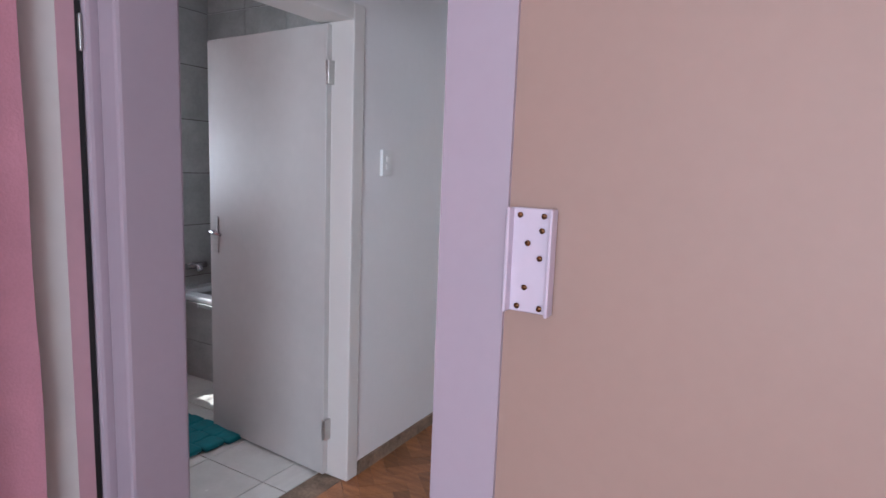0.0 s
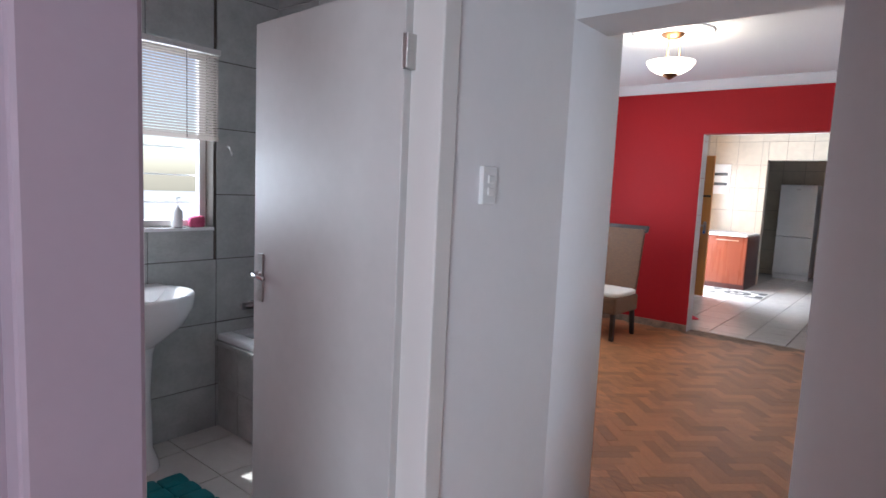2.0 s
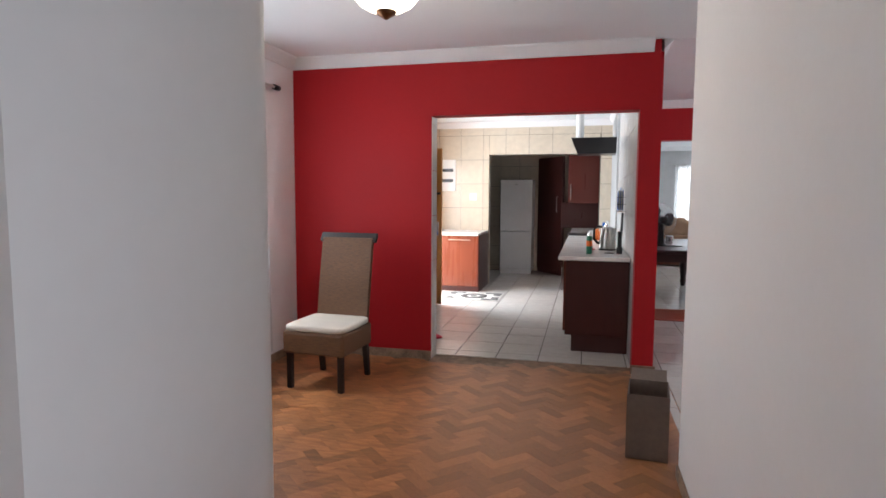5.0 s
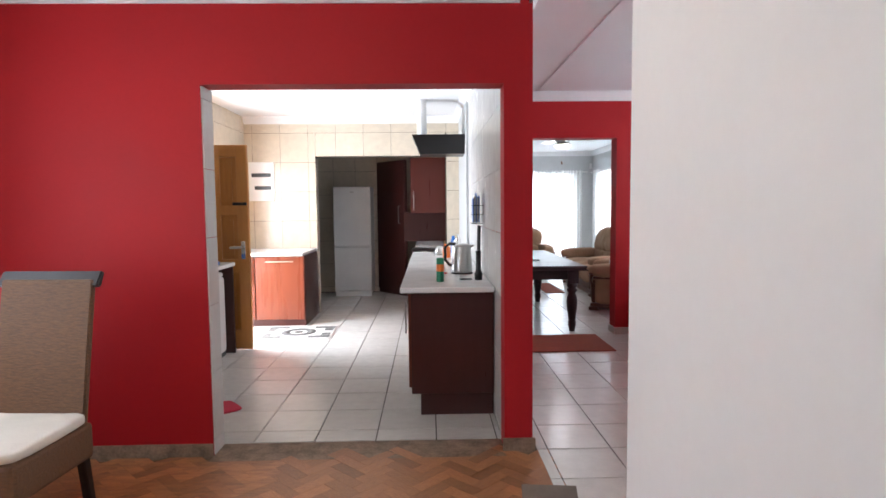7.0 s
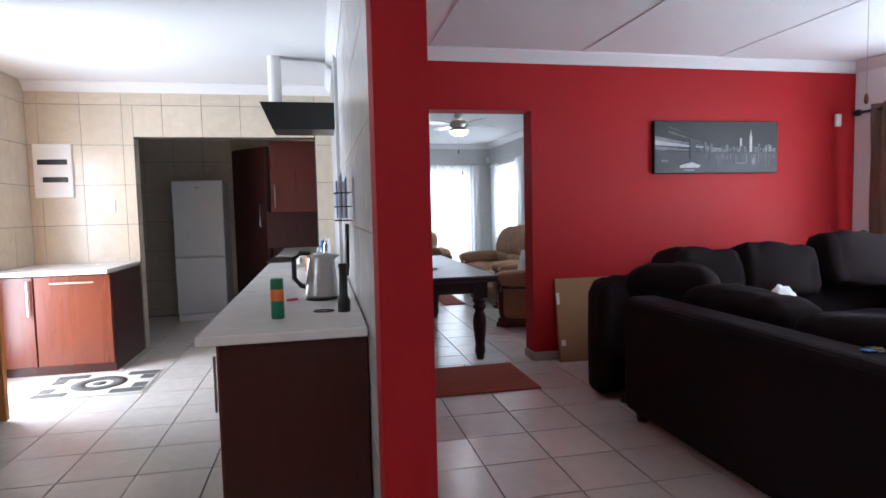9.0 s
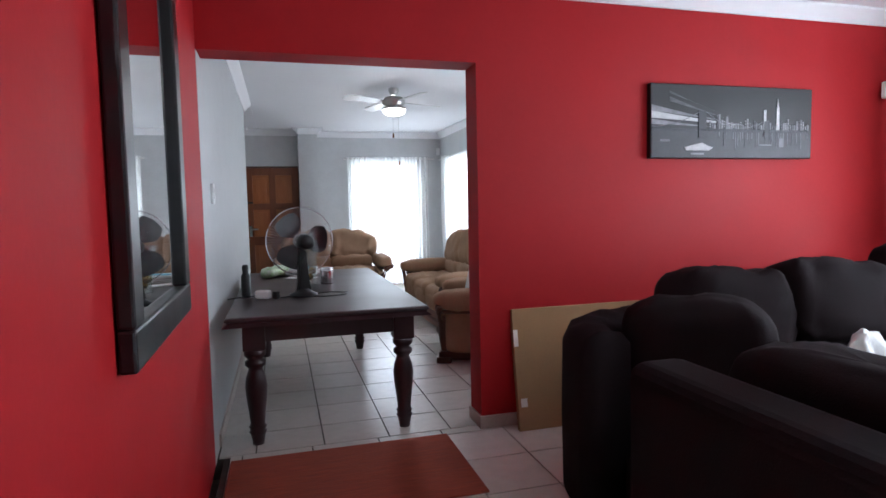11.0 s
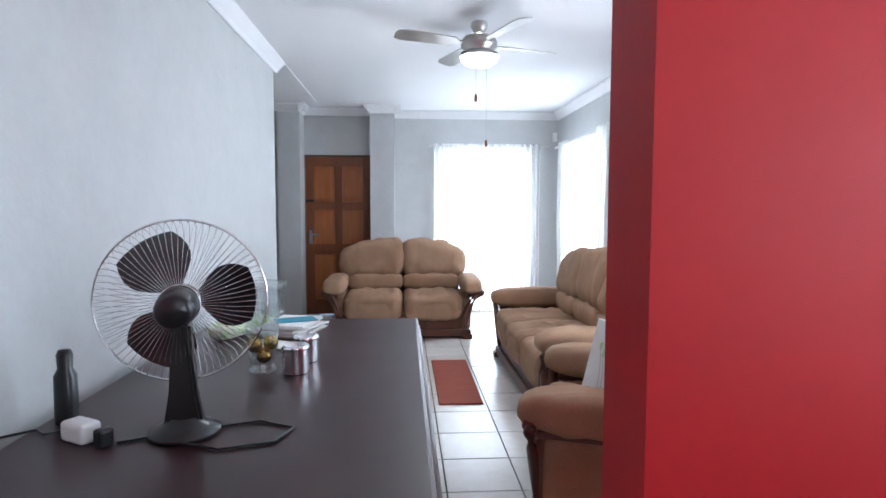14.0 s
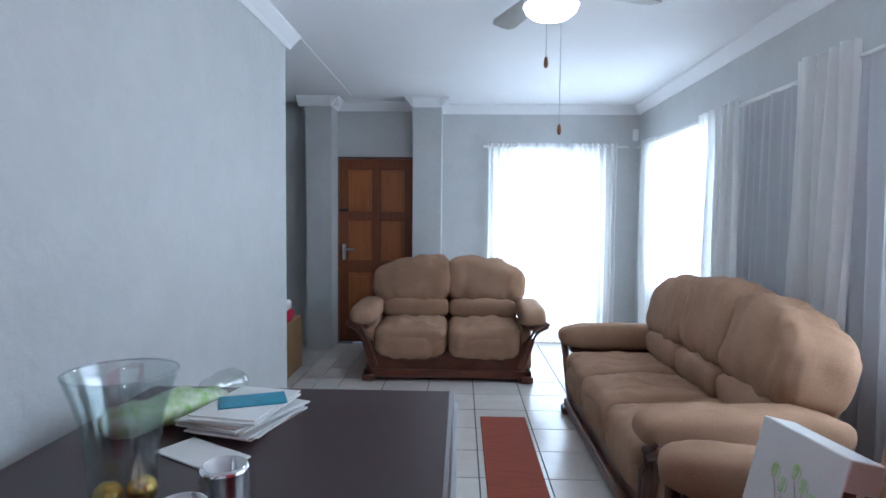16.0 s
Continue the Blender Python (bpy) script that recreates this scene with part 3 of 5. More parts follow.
bd = thing("bedroom_door", pose(-1.12, 0.655, 0.01, rz=-97), "glossy white bedroom door with a pink edge standing open", "door")
boxes("leaf", [(0.0, 0.80, -0.035, 0.0, 0.0, 2.03)], M_DOORGREY, bd, 0.003, 1)
boxes("edge_strip", [(0.004, 0.05, -0.01, 0.003, 0.0, 2.03)], M_PINKGLOSS, bd)
# Black strip: the shade of the open hinge gap put in as colour.
boxes("gap_shade", [(-0.012, 0.004, -0.03, 0.0015, 0.0, 2.03)], M_BLACK, bd)
boxes("hinge", [(-0.012, -0.004, -0.03, 0.012, 1.72, 1.82)], M_STEEL, bd, 0.002, 1)
# Cloth added to give the pink area on the glossy door.
tw = thing("towel", pose(-1.145, 0.50, 0), "pink cloth added over the open bedroom door", "towel")
curtain("cloth", "x", 0.055, -0.55, 0.0, 0.25, 2.06, M_PINKCLOTH, 2, 0.015, 5, tw)

bracket = thing("wall_bracket", pose(0.246, 0.652, 1.30), "white plastic mounting bracket screwed to the wall", "bracket")
boxes("plate", [(-0.038, 0.038, -0.006, 0.0, -0.088, 0.088), (-0.040, -0.034, -0.026, 0.0, -0.088, 0.088), (0.034, 0.040, -0.026, 0.0, -0.088, 0.088)], M_BRACKET, bracket, 0.0015, 1)
for sx, sz in ((-0.022, 0.076), (0.020, 0.076), (0.018, 0.052), (0.016, 0.006), (-0.006, 0.030), (-0.008, -0.045), (-0.02, -0.078), (0.02, -0.078)):
    lathe("screw", [(0, -0.004), (0.005, -0.004), (0.004, 0.0)], M_BRONZE, bracket, (sx, -0.006, sz), 10, pose(0, 0, 0, -90))

basin = thing("wash_basin", pose(-3.0, 1.60, 0), "white ceramic pedestal wash basin with chrome tap", "basin")
v, f = [], []
nb = 32
ring = [(0.0, 0.76, 0.95), (0.55, 0.775, 0.95), (0.72, 0.82, 0.95), (0.86, 0.872, 0.96), (0.97, 0.882, 0.98), (1.0, 0.868, 1.0), (0.97, 0.81, 1.0), (0.82, 0.73, 1.0), (0.5, 0.66, 1.0), (0.3, 0.62, 1.0)]
for r, z, k in ring:
    for i in range(nb):
        a = 2 * math.pi * i / nb
        x, y = 0.235 + 0.235 * r * math.cos(a), 0.27 * r * math.sin(a)
        v.append((max(0.005, x), y, z))
f = [(j * nb + i, j * nb + (i + 1) % nb, (j + 1) * nb + (i + 1) % nb, (j + 1) * nb + i) for j in range(len(ring) - 1) for i in range(nb)]
link("bowl", v, f, M_CERAMIC, basin, True)
boxes("ledge", [(0.004, 0.13, -0.22, 0.22, 0.80, 0.884)], M_CERAMIC, basin, 0.02, 3)
lathe("pedestal", [(0.115, 0.0), (0.11, 0.03), (0.085, 0.10), (0.078, 0.4), (0.09, 0.58), (0.12, 0.70)], M_CERAMIC, basin, (0.20, 0, 0))
tube("tap", [[(0.07, 0, 0.88), (0.07, 0, 0.95), (0.09, 0, 0.965), (0.17, 0, 0.945)], [(0.07, 0, 0.95), (0.06, 0, 0.985), (0.11, 0, 1.0)]], 0.014, M_CHROME, basin, 10)
tube("trap", [[(0.04, -0.16, 0.70), (0.06, -0.16, 0.60), (0.06, -0.16, 0.52)]], 0.018, M_STEEL, basin, 10)
tube("valve", [[(0.02, 0.16, 0.62), (0.07, 0.15, 0.62), (0.07, 0.14, 0.70)]], 0.018, M_STEEL, basin, 10)
soap = thing("soap_bar", pose(-2.93, 1.47, 0.884), "brown worn soap bar on the basin edge", "soap")
cushion("bar", (0, 0, 0.008), (0.03, 0.07, 0.016), M_BRONZE, soap, n=16)

bath = thing("bathtub", pose(0, 0, 0), "white bathtub with a grey tiled front", "bathtub")
boxes("apron", [(-2.995, -1.19, 2.155, 2.20, 0, 0.50)], M_GROUT, bath)
boxes("rim", [(-2.995, -1.19, 2.14, 2.24, 0.515, 0.555), (-2.995, -1.19, 2.46, 2.53, 0.515, 0.555), (-2.995, -2.86, 2.24, 2.46, 0.515, 0.555), (-1.32, -1.19, 2.24, 2.46, 0.515, 0.555), (-2.9, -1.3, 2.22, 2.50, 0.16, 0.20)], M_CERAMIC, bath, 0.015, 3)
boxes("ledge_tile", [(-2.995 + 0.375 * k, -2.625 + 0.375 * k if k < 4 else -1.19, 2.128, 2.16, 0.49, 0.516) for k in range(5)], M_BTILE, bath, 0.002, 1)
tube("mixer", [[(-2.99, 2.36, 0.70), (-2.93, 2.36, 0.70), (-2.90, 2.36, 0.67)], [(-2.95, 2.28, 0.70), (-2.95, 2.44, 0.70)]], 0.022, M_CHROME, bath, 10)

mat_b = thing("bath_mat", pose(0, 0, 0), "teal tufted bath mat on the white tiles", "mat")
rm = random.Random(3)
for i in range(4):
    for j in range(8):
        cx, cy = -2.58 + 0.105 * j, 1.30 + 0.12 * i
        cushion("pad", (cx + 0.02 * i, cy + 0.5 * 0.03 * j * 0.3, 0.012), (0.108, 0.123, 0.026), M_TEAL, mat_b, (0.35, 0.3), wrinkle=0.004, seed=i * 8 + j, n=16)

win = tagged(boxes("window_1", [(-3.12, -3.08, 0.72, 2.12, 1.17, 1.205), (-3.12, -3.08, 0.72, 2.12, 2.085, 2.12), (-3.12, -3.08, 0.72, 0.76, 1.17, 2.12), (-3.12, -3.08, 2.08, 2.12, 1.17, 2.12), (-3.12, -3.08, 1.62, 1.66, 1.2, 2.1), (-3.12, -3.08, 1.18, 1.22, 1.2, 2.1)], M_GLOSS, bevel=0.004), "white steel window frame with burglar bars", kind="structure")
tube("bars", [[(-3.13, 0.74, z), (-3.13, 2.1, z)] for z in (1.30, 1.45, 1.60)], 0.005, M_GLOSS, win)
tagged(boxes("window_sill", [(-3.12, -2.985, 0.72, 2.12, 1.15, 1.168)], M_CERAMIC, bevel=0.003), "white tiled window sill", kind="structure")
bl = thing("window_blind", pose(-2.97, 0, 0), "half-lowered slatted blind over the bathroom window", "blind")
boxes("headrail", [(-0.012, 0.016, 0.68, 2.14, 2.10, 2.13)], M_GLOSS, bl, 0.003, 1)
for k in range(30):
    z = 1.67 + 0.0143 * k
    boxes("slat", [(-0.004, 0.006, 0.69, 2.13, z, z + 0.0095)], M_BLIND, bl)
boxes("bottom_rail", [(-0.008, 0.012, 0.69, 2.13, 1.642, 1.668)], M_BLIND, bl, 0.003, 1)
for y in (0.95, 1.45, 1.95):
    tube("cord", [[(0.012, y, 1.65), (0.012, y, 2.11)]], 0.002, M_BLACK, bl, 4)
sb = thing("soap_dispenser", pose(-3.03, 1.93, 1.168), "white plastic soap pump bottle on the window sill", "bottle")
lathe("body", [(0, 0), (0.028, 0), (0.03, 0.01), (0.03, 0.09), (0.012, 0.105), (0.012, 0.12), (0, 0.12)], M_PLASTIC, sb, seg=16)
tube("pump", [[(0, 0, 0.12), (0, 0, 0.16), (0.03, 0, 0.162)]], 0.005, M_PLASTIC, sb)
pk = thing("sponge", pose(-3.03, 2.03, 1.168), "pink bath sponge on the window sill", "sponge")
cushion("sponge_body", (0, 0, 0.03), (0.06, 0.08, 0.06), mat("pink_foam", (0.7, 0.12, 0.25), 0.9, vary=0.15), pk, wrinkle=0.02, n=20)
hook = thing("wall_hook", pose(-2.99, 2.20, 1.60), "small white hook on the bathroom tiles", "hook")
tube("hook_wire", [[(0, 0, 0.02), (0.02, 0, 0.015), (0.03, 0.01, -0.02), (0.02, 0.015, -0.03)]], 0.006, M_PLASTIC, hook)


def switch(at, rz, label, rockers=2, w=0.075, h=0.12):
    s = thing("light_switch", pose(*at, rz=rz), label, "switch")
    boxes("plate", [(-w / 2, w / 2, -0.016, 0.0, -h / 2, h / 2)], M_PLASTIC, s, 0.003, 2)
    for k in range(rockers):
        z = (k - (rockers - 1) / 2) * 0.038
        boxes("rocker", [(-0.014, 0.014, -0.021, -0.015, z - 0.012, z + 0.012)], M_PLASTIC, s, 0.002, 1)


switch((-1.02, 1.955, 1.462), 90, "white double light switch on the passage wall")
switch((0.022, 10.35, 1.445), 90, "white light switch on the grey wall")
switch((-2.31, 11.512, 1.45), 0, "white light switch on the kitchen tiles", 1, 0.12, 0.12)

# hall
lamp = thing("ceiling_lamp", pose(-1.50, 4.90, CEIL), "bronze ceiling lamp with a lit alabaster glass bowl", "lamp")
lathe("ceiling_rose", [(0.29, 0), (0.29, -0.006), (0.27, -0.014), (0.22, -0.012), (0.20, -0.022), (0.12, -0.020), (0.10, -0.010), (0, -0.010)], M_CEIL, lamp, seg=40)
lathe("canopy", [(0.0, -0.05), (0.03, -0.048), (0.075, -0.03), (0.085, -0.012)], M_BRONZE, lamp)
for a in (0.3, 2.4, 4.5):
    tube("rod", [[(0.05 * math.cos(a), 0.05 * math.sin(a), -0.03), (0.06 * math.cos(a), 0.06 * math.sin(a), -0.24)]], 0.005, M_BRONZE, lamp)
bowl = lathe("shade", [(0.172, -0.215), (0.166, -0.23), (0.14, -0.265), (0.09, -0.295), (0.04, -0.305)], M_LAMP, lamp, seg=36)
bowl.visible_shadow = False
lathe("finial", [(0.055, -0.292), (0.05, -0.315), (0.025, -0.33), (0.008, -0.342), (0, -0.343)], M_BRONZE, lamp)

ch = thing("dining_chair", pose(-2.39, 6.09, 0, rz=-4), "tall woven rattan dining chair with a cream seat pad", "chair")
prism("backrest", [(0.20, 0.42), (0.235, 0.42), (0.30, 0.80), (0.355, 1.10), (0.32, 1.10), (0.265, 0.80)], "x", -0.225, 0.225, M_RATTAN, ch)
v = [(0.35, 1.06), (0.385, 1.13), (0.36, 1.14), (0.315, 1.07)]
prism("top_rail", v, "x", -0.25, 0.25, M_BLACKWOOD, ch)
boxes("seat", [(-0.25, 0.25, -0.25, 0.24, 0.27, 0.44)], M_RATTAN, ch, 0.02, 2)
cushion("seat_pad", (0, -0.01, 0.462), (0.50, 0.48, 0.06), M_CREAM, ch, (0.4, 0.25), wrinkle=0.006)
for x, y in ((-0.21, -0.21), (0.21, -0.21), (-0.20, 0.22), (0.20, 0.22)):
    prism("leg", [(y - 0.022, 0.28), (y + 0.022, 0.28), (y + 0.018 + (0.04 if y > 0 else 0), 0), (y - 0.018 + (0.04 if y > 0 else 0), 0)], "x", x - 0.021, x + 0.021, M_BLACKWOOD, ch, 0.004)

carton = thing("carton", pose(-0.125, 5.42, 0, rz=-6), "open grey-brown carton standing by the wall end", "box")
boxes("side", [(-0.11, 0.11, -0.15, -0.145, 0, 0.36), (-0.11, 0.11, 0.145, 0.15, 0, 0.36), (-0.11, -0.105, -0.15, 0.15, 0, 0.36), (0.105, 0.11, -0.15, 0.15, 0, 0.36), (-0.11, 0.11, -0.15, 0.15, 0, 0.006)], M_BOX, carton)
prism("flap", [(0.145, 0.355), (0.15, 0.36), (0.25, 0.40), (0.25, 0.395)], "x", -0.10, 0.10, M_BOX, carton, 0)

cr = thing("curtain_rod", pose(0, 0, 0), "white curtain rod with black end and sheer curtain", "curtain")
tube("rod", [[(-3.02, 4.2, 2.33), (-3.02, 6.45, 2.33)]], 0.012, M_GLOSS, cr, 10)
lathe("finial", [(0, 0), (0.022, 0.005), (0.022, 0.08), (0, 0.085)], M_BLACK, cr, (-3.02, 6.44, 2.33), 14, pose(0, 0, 0, -90))
curtain("drape", "x", -3.02, 4.3, 6.34, 0.15, 2.33, M_SHEER, 14, 0.03, 3, cr)

# kitchen
kd = panel_door("kitchen_door", pose(-2.99, 9.47, 0.01, rz=-1), 0.65, 2.06, M_DOORPINE, M_PINEPANEL, "varnished panelled back door standing open")
cab = thing("kitchen_counter", pose(0, 0, 0), "dark red kitchen counter with a white worktop", "cabinet")
boxes("body", [(-0.66, -0.10, 7.48, 11.51, 0.16, 0.86), (-0.66, -0.31, 11.51, 12.84, 0.16, 0.86)], M_MAROON, cab, 0.003, 1)
boxes("plinth", [(-0.60, -0.10, 7.52, 11.50, 0.0, 0.16)], M_MAROON, cab)
boxes("worktop", [(-0.73, -0.10, 7.41, 11.51, 0.862, 0.90), (-0.73, -0.31, 11.51, 12.84, 0.862, 0.90)], M_COUNTER, cab, 0.008, 2)
for k in range(6):
    y = 7.56 + 0.65 * k
    boxes("door", [(-0.682, -0.662, y, y + 0.64, 0.18, 0.84)], M_CHERRY, cab, 0.004, 1)
    boxes("handle", [(-0.705, -0.695, y + 0.05, y + 0.065, 0.55, 0.78)], M_STEEL, cab, 0.003, 1)
lc = thing("base_cabinet", pose(0, 0, 0), "cherry wood base cabinet with a white worktop", "cabinet")
boxes("body", [(-2.98, -2.05, 10.68, 11.50, 0.0, 0.86)], M_MAROON, lc, 0.003, 1)
boxes("worktop", [(-2.98, -2.06, 10.60, 11.50, 0.862, 0.90)], M_COUNTER, lc, 0.008, 2)
for x0, x1 in ((-2.97, -2.66), (-2.65, -2.06)):
    boxes("door", [(x0, x1, 10.655, 10.678, 0.08, 0.85)], M_CHERRY, lc, 0.004, 1)
boxes("handle", [(-2.70, -2.685, 10.62, 10.635, 0.52, 0.82), (-2.52, -2.18, 10.62, 10.635, 0.785, 0.80)], M_STEEL, lc, 0.003, 1)
wc = thing("side_counter", pose(0, 0, 0), "white worktop on a dark end panel beside the back door", "cabinet")
boxes("worktop", [(-2.99, -2.46, 7.9, 9.385, 0.872, 0.91)], M_COUNTER, wc, 0.008, 2)
for y in (7.9, 9.355):
    boxes("end_panel", [(-2.98, -2.48, y, y + 0.025, 0, 0.871)], M_MAROON, wc, 0.002, 1)
wm = thing("washing_machine", pose(-2.73, 8.98, 0), "white top-loading washing machine under the worktop", "washing machine")
boxes("body", [(-0.25, 0.19, -0.33, 0.33, 0.03, 0.78)], M_FRIDGE, wm, 0.04, 4)
boxes("lid", [(-0.24, 0.18, -0.31, 0.31, 0.775, 0.82)], M_FRIDGE, wm, 0.018, 3)
boxes("foot", [(-0.24, 0.18, -0.31, 0.31, 0.0, 0.035)], M_BLACK, wm)
tray = thing("dustpan", pose(-2.62, 9.0, 0.91), "blue plastic dustpan on the worktop", "dustpan")
prism("pan", [(-0.12, 0.0), (0.12, 0.0), (0.12, 0.035), (0.09, 0.04), (-0.10, 0.012), (-0.12, 0.012)], "y", -0.07, 0.07, M_BLUE, tray, 0.003)
cloth = thing("cloth", pose(-2.08, 7.68, 0.0, rz=40), "crimson cloth lying on the tiles", "cloth")
cushion("folded", (0, 0, 0.006), (0.34, 0.26, 0.014), M_MAGENTA, cloth, (0.3, 0.3), wrinkle=0.004, n=24)

fr = thing("fridge", pose(-1.77, 13.02, 0), "silver-grey two-door fridge freezer", "fridge")
boxes("body", [(-0.30, 0.30, 0.03, 0.53, 0.05, 1.78)], M_FRIDGE, fr, 0.01, 2)
boxes("upper_door", [(-0.30, 0.30, -0.03, 0.025, 0.82, 1.78)], M_FRIDGE, fr, 0.012, 3)
boxes("lower_door", [(-0.30, 0.30, -0.03, 0.025, 0.09, 0.80)], M_FRIDGE, fr, 0.012, 3)
boxes("kickplate", [(-0.29, 0.29, 0.0, 0.05, 0.0, 0.085)], M_PLASTIC, fr)
boxes("badge", [(-0.03, 0.03, -0.033, -0.029, 1.68, 1.70)], M_STEEL, fr)
tc = thing("tall_cabinet", pose(-1.41, 13.50, 0, rz=-49.7), "tall dark red corner cupboard set across the pantry corner", "cabinet")
boxes("body", [(0.0, 0.75, 0.022, 0.06, 0.0, 2.20)], M_MAROON, tc, 0.003, 1)
boxes("door", [(0.004, 0.746, 0.0, 0.020, 0.08, 2.19)], M_MAROON, tc, 0.003, 1)
tube("handle", [[(0.63, 0.0, 1.18), (0.63, -0.03, 1.18), (0.63, -0.03, 1.46), (0.63, 0.0, 1.46)]], 0.007, M_STEEL, tc, 8)
uc = thing("wall_cabinet", pose(0, 0, 0), "cherry wall cabinet over the end of the counter", "cabinet")
boxes("body", [(-0.79, -0.11, 11.895, 12.45, 1.35, 2.14)], M_MAROON, uc, 0.003, 1)
boxes("door", [(-0.785, -0.11, 11.87, 11.892, 1.355, 2.135)], M_DARKCHERRY, uc, 0.003, 1)
tube("handle", [[(-0.745, 11.87, 1.40), (-0.745, 11.84, 1.40), (-0.745, 11.84, 1.66), (-0.745, 11.87, 1.66)]], 0.006, M_STEEL, uc, 8)
sp = thing("splash_panel", pose(0, 0, 0), "dark red cabinet back panel behind the counter end", "panel")
boxes("board", [(-0.93, -0.11, 12.86, 12.90, 0.90, 1.36)], M_MAROON, sp)
hood = thing("range_hood", pose(0, 0, 0), "black range hood with a white flue pipe", "range hood")
bmv = [(-0.71, 10.10, 2.24), (-0.11, 10.10, 2.24), (-0.11, 10.62, 2.24), (-0.71, 10.62, 2.24), (-0.62, 10.16, 2.03), (-0.11, 10.16, 2.03), (-0.11, 10.56, 2.03), (-0.62, 10.56, 2.03)]
link("canopy", bmv, [(0, 1, 2, 3), (4, 7, 6, 5), (0, 4, 5, 1), (1, 5, 6, 2), (2, 6, 7, 3), (3, 7, 4, 0)], M_BLACK, hood)
lathe("flue", [(0.055, 2.24), (0.055, CEIL)], M_PLASTIC, hood, (-0.60, 10.36, 0))
pb = thing("distribution_board", pose(-2.775, 11.512, 1.80), "white electrical distribution board with black breakers", "fuse box")
boxes("case", [(-0.17, 0.17, -0.03, 0, -0.26, 0.26)], M_PLASTIC, pb, 0.008, 2)
boxes("breakers", [(-0.13, 0.13, -0.036, -0.028, 0.06, 0.11), (-0.09, 0.13, -0.036, -0.028, -0.11, -0.06)], M_BLACK, pb, 0.002, 1)
kmat = thing("kitchen_mat", pose(-2.05, 10.25, 0, rz=1), "grey and white patterned kitchen mat on the tiles", "mat")
boxes("pile", [(-0.40, 0.40, -0.33, 0.33, 0.0, 0.010)], M_LIGHTMAT, kmat, 0.003, 1)
for sx in (-1, 1):
    for sy in (-1, 1):
        boxes("motif", [(sx * 0.27 - 0.12, sx * 0.27 + 0.12, sy * 0.25 - 0.05, sy * 0.25 + 0.05, 0.008, 0.013), (sx * 0.33 - 0.05, sx * 0.33 + 0.05, sy * 0.12 - 0.06, sy * 0.12 + 0.06, 0.008, 0.0134)], M_GREYMAT, kmat)
lathe("ring", [(0.10, 0.008), (0.10, 0.0136), (0.20, 0.0136), (0.20, 0.008)], M_GREYMAT, kmat)
lathe("disc", [(0.0, 0.0138), (0.05, 0.0138), (0.05, 0.008)], M_GREYMAT, kmat)

kt = thing("kettle", pose(-0.27, 8.23, 0.90, rz=90), "brushed steel electric kettle with black handle", "kettle")
lathe("body", [(0, 0.012), (0.085, 0.012), (0.086, 0.03), (0.078, 0.12), (0.068, 0.21), (0.064, 0.225), (0.03, 0.24), (0, 0.242)], M_STEEL, kt)
lathe("base", [(0, 0), (0.088, 0), (0.088, 0.012), (0, 0.012)], M_BLACK, kt)
tube("handle", [[(0, 0.05, 0.235), (0, 0.10, 0.24), (0, 0.135, 0.21), (0, 0.135, 0.11), (0, 0.10, 0.07), (0, 0.08, 0.065)]], 0.013, M_BLACK, kt, 8)
prism("spout", [(-0.055, 0.19), (-0.10, 0.225), (-0.05, 0.232)], "x", -0.02, 0.02, M_STEEL, kt, 0.003)
can = thing("spray_can", pose(-0.455, 7.72, 0.90), "green aerosol can with an orange band", "spray can")
lathe("body", [(0, 0), (0.027, 0), (0.028, 0.01), (0.028, 0.075)], M_GREEN, can, seg=20)
lathe("band", [(0.0282, 0.075), (0.0282, 0.125)], M_ORNG, can, seg=20)
lathe("cap", [(0.028, 0.125), (0.027, 0.165), (0.024, 0.17), (0, 0.172)], M_GREEN, can, seg=20)
torch = thing("torch", pose(-0.175, 7.80, 0.90), "black hand torch standing on the worktop", "torch")
lathe("body", [(0, 0), (0.028, 0), (0.030, 0.05), (0.020, 0.07), (0.019, 0.19), (0.023, 0.2), (0.02, 0.215), (0, 0.216)], M_BLACK, torch, seg=18)
peg = thing("clothes_peg", pose(-0.418, 8.209, 0.90, rz=30), "small red plastic peg lying on the worktop", "peg")
boxes("jaw", [(-0.03, 0.03, -0.007, 0.0, 0.0, 0.010), (-0.03, 0.026, 0.001, 0.008, 0.0, 0.010)], M_MAGENTA, peg, 0.002, 1)
loop = thing("cord_loop", pose(-0.263, 7.82, 0.90), "thin black cord loop lying beside the torch", "cord")
tube("cord", [[(0.045 * math.cos(0.45 * k), 0.028 * math.sin(0.45 * k), 0.004) for k in range(15)]], 0.003, M_BLACK, loop)
hob = thing("hob", pose(-0.52, 10.88, 0.90), "black glass hob set in the worktop", "hob")
boxes("plate", [(-0.23, 0.25, -0.30, 0.30, 0.0, 0.008)], M_BLACK, hob, 0.003, 1)
for n, (x, y, h, r, mm) in enumerate([(-0.28, 9.3, 0.20, 0.03, M_PLASTIC), (-0.35, 9.7, 0.14, 0.04, M_ORNG), (-0.22, 9.9, 0.24, 0.035, M_CHROME), (-0.42, 10.05, 0.10, 0.05, M_STEEL), (-0.25, 10.35, 0.20, 0.03, M_BLUE)]):
    jr = thing("jar", pose(x, y, 0.90), "small kitchen jar standing on the worktop", "jar", "jars on the worktop")
    lathe("body", [(0, 0), (r, 0), (r, h * 0.75), (r * 0.6, h * 0.85), (r * 0.6, h), (0, h)], mm, jr, seg=18)
rack = thing("utensil_rack", pose(-0.10, 8.25, 1.40), "wire rack with papers and black utensils on the tiles", "rack")
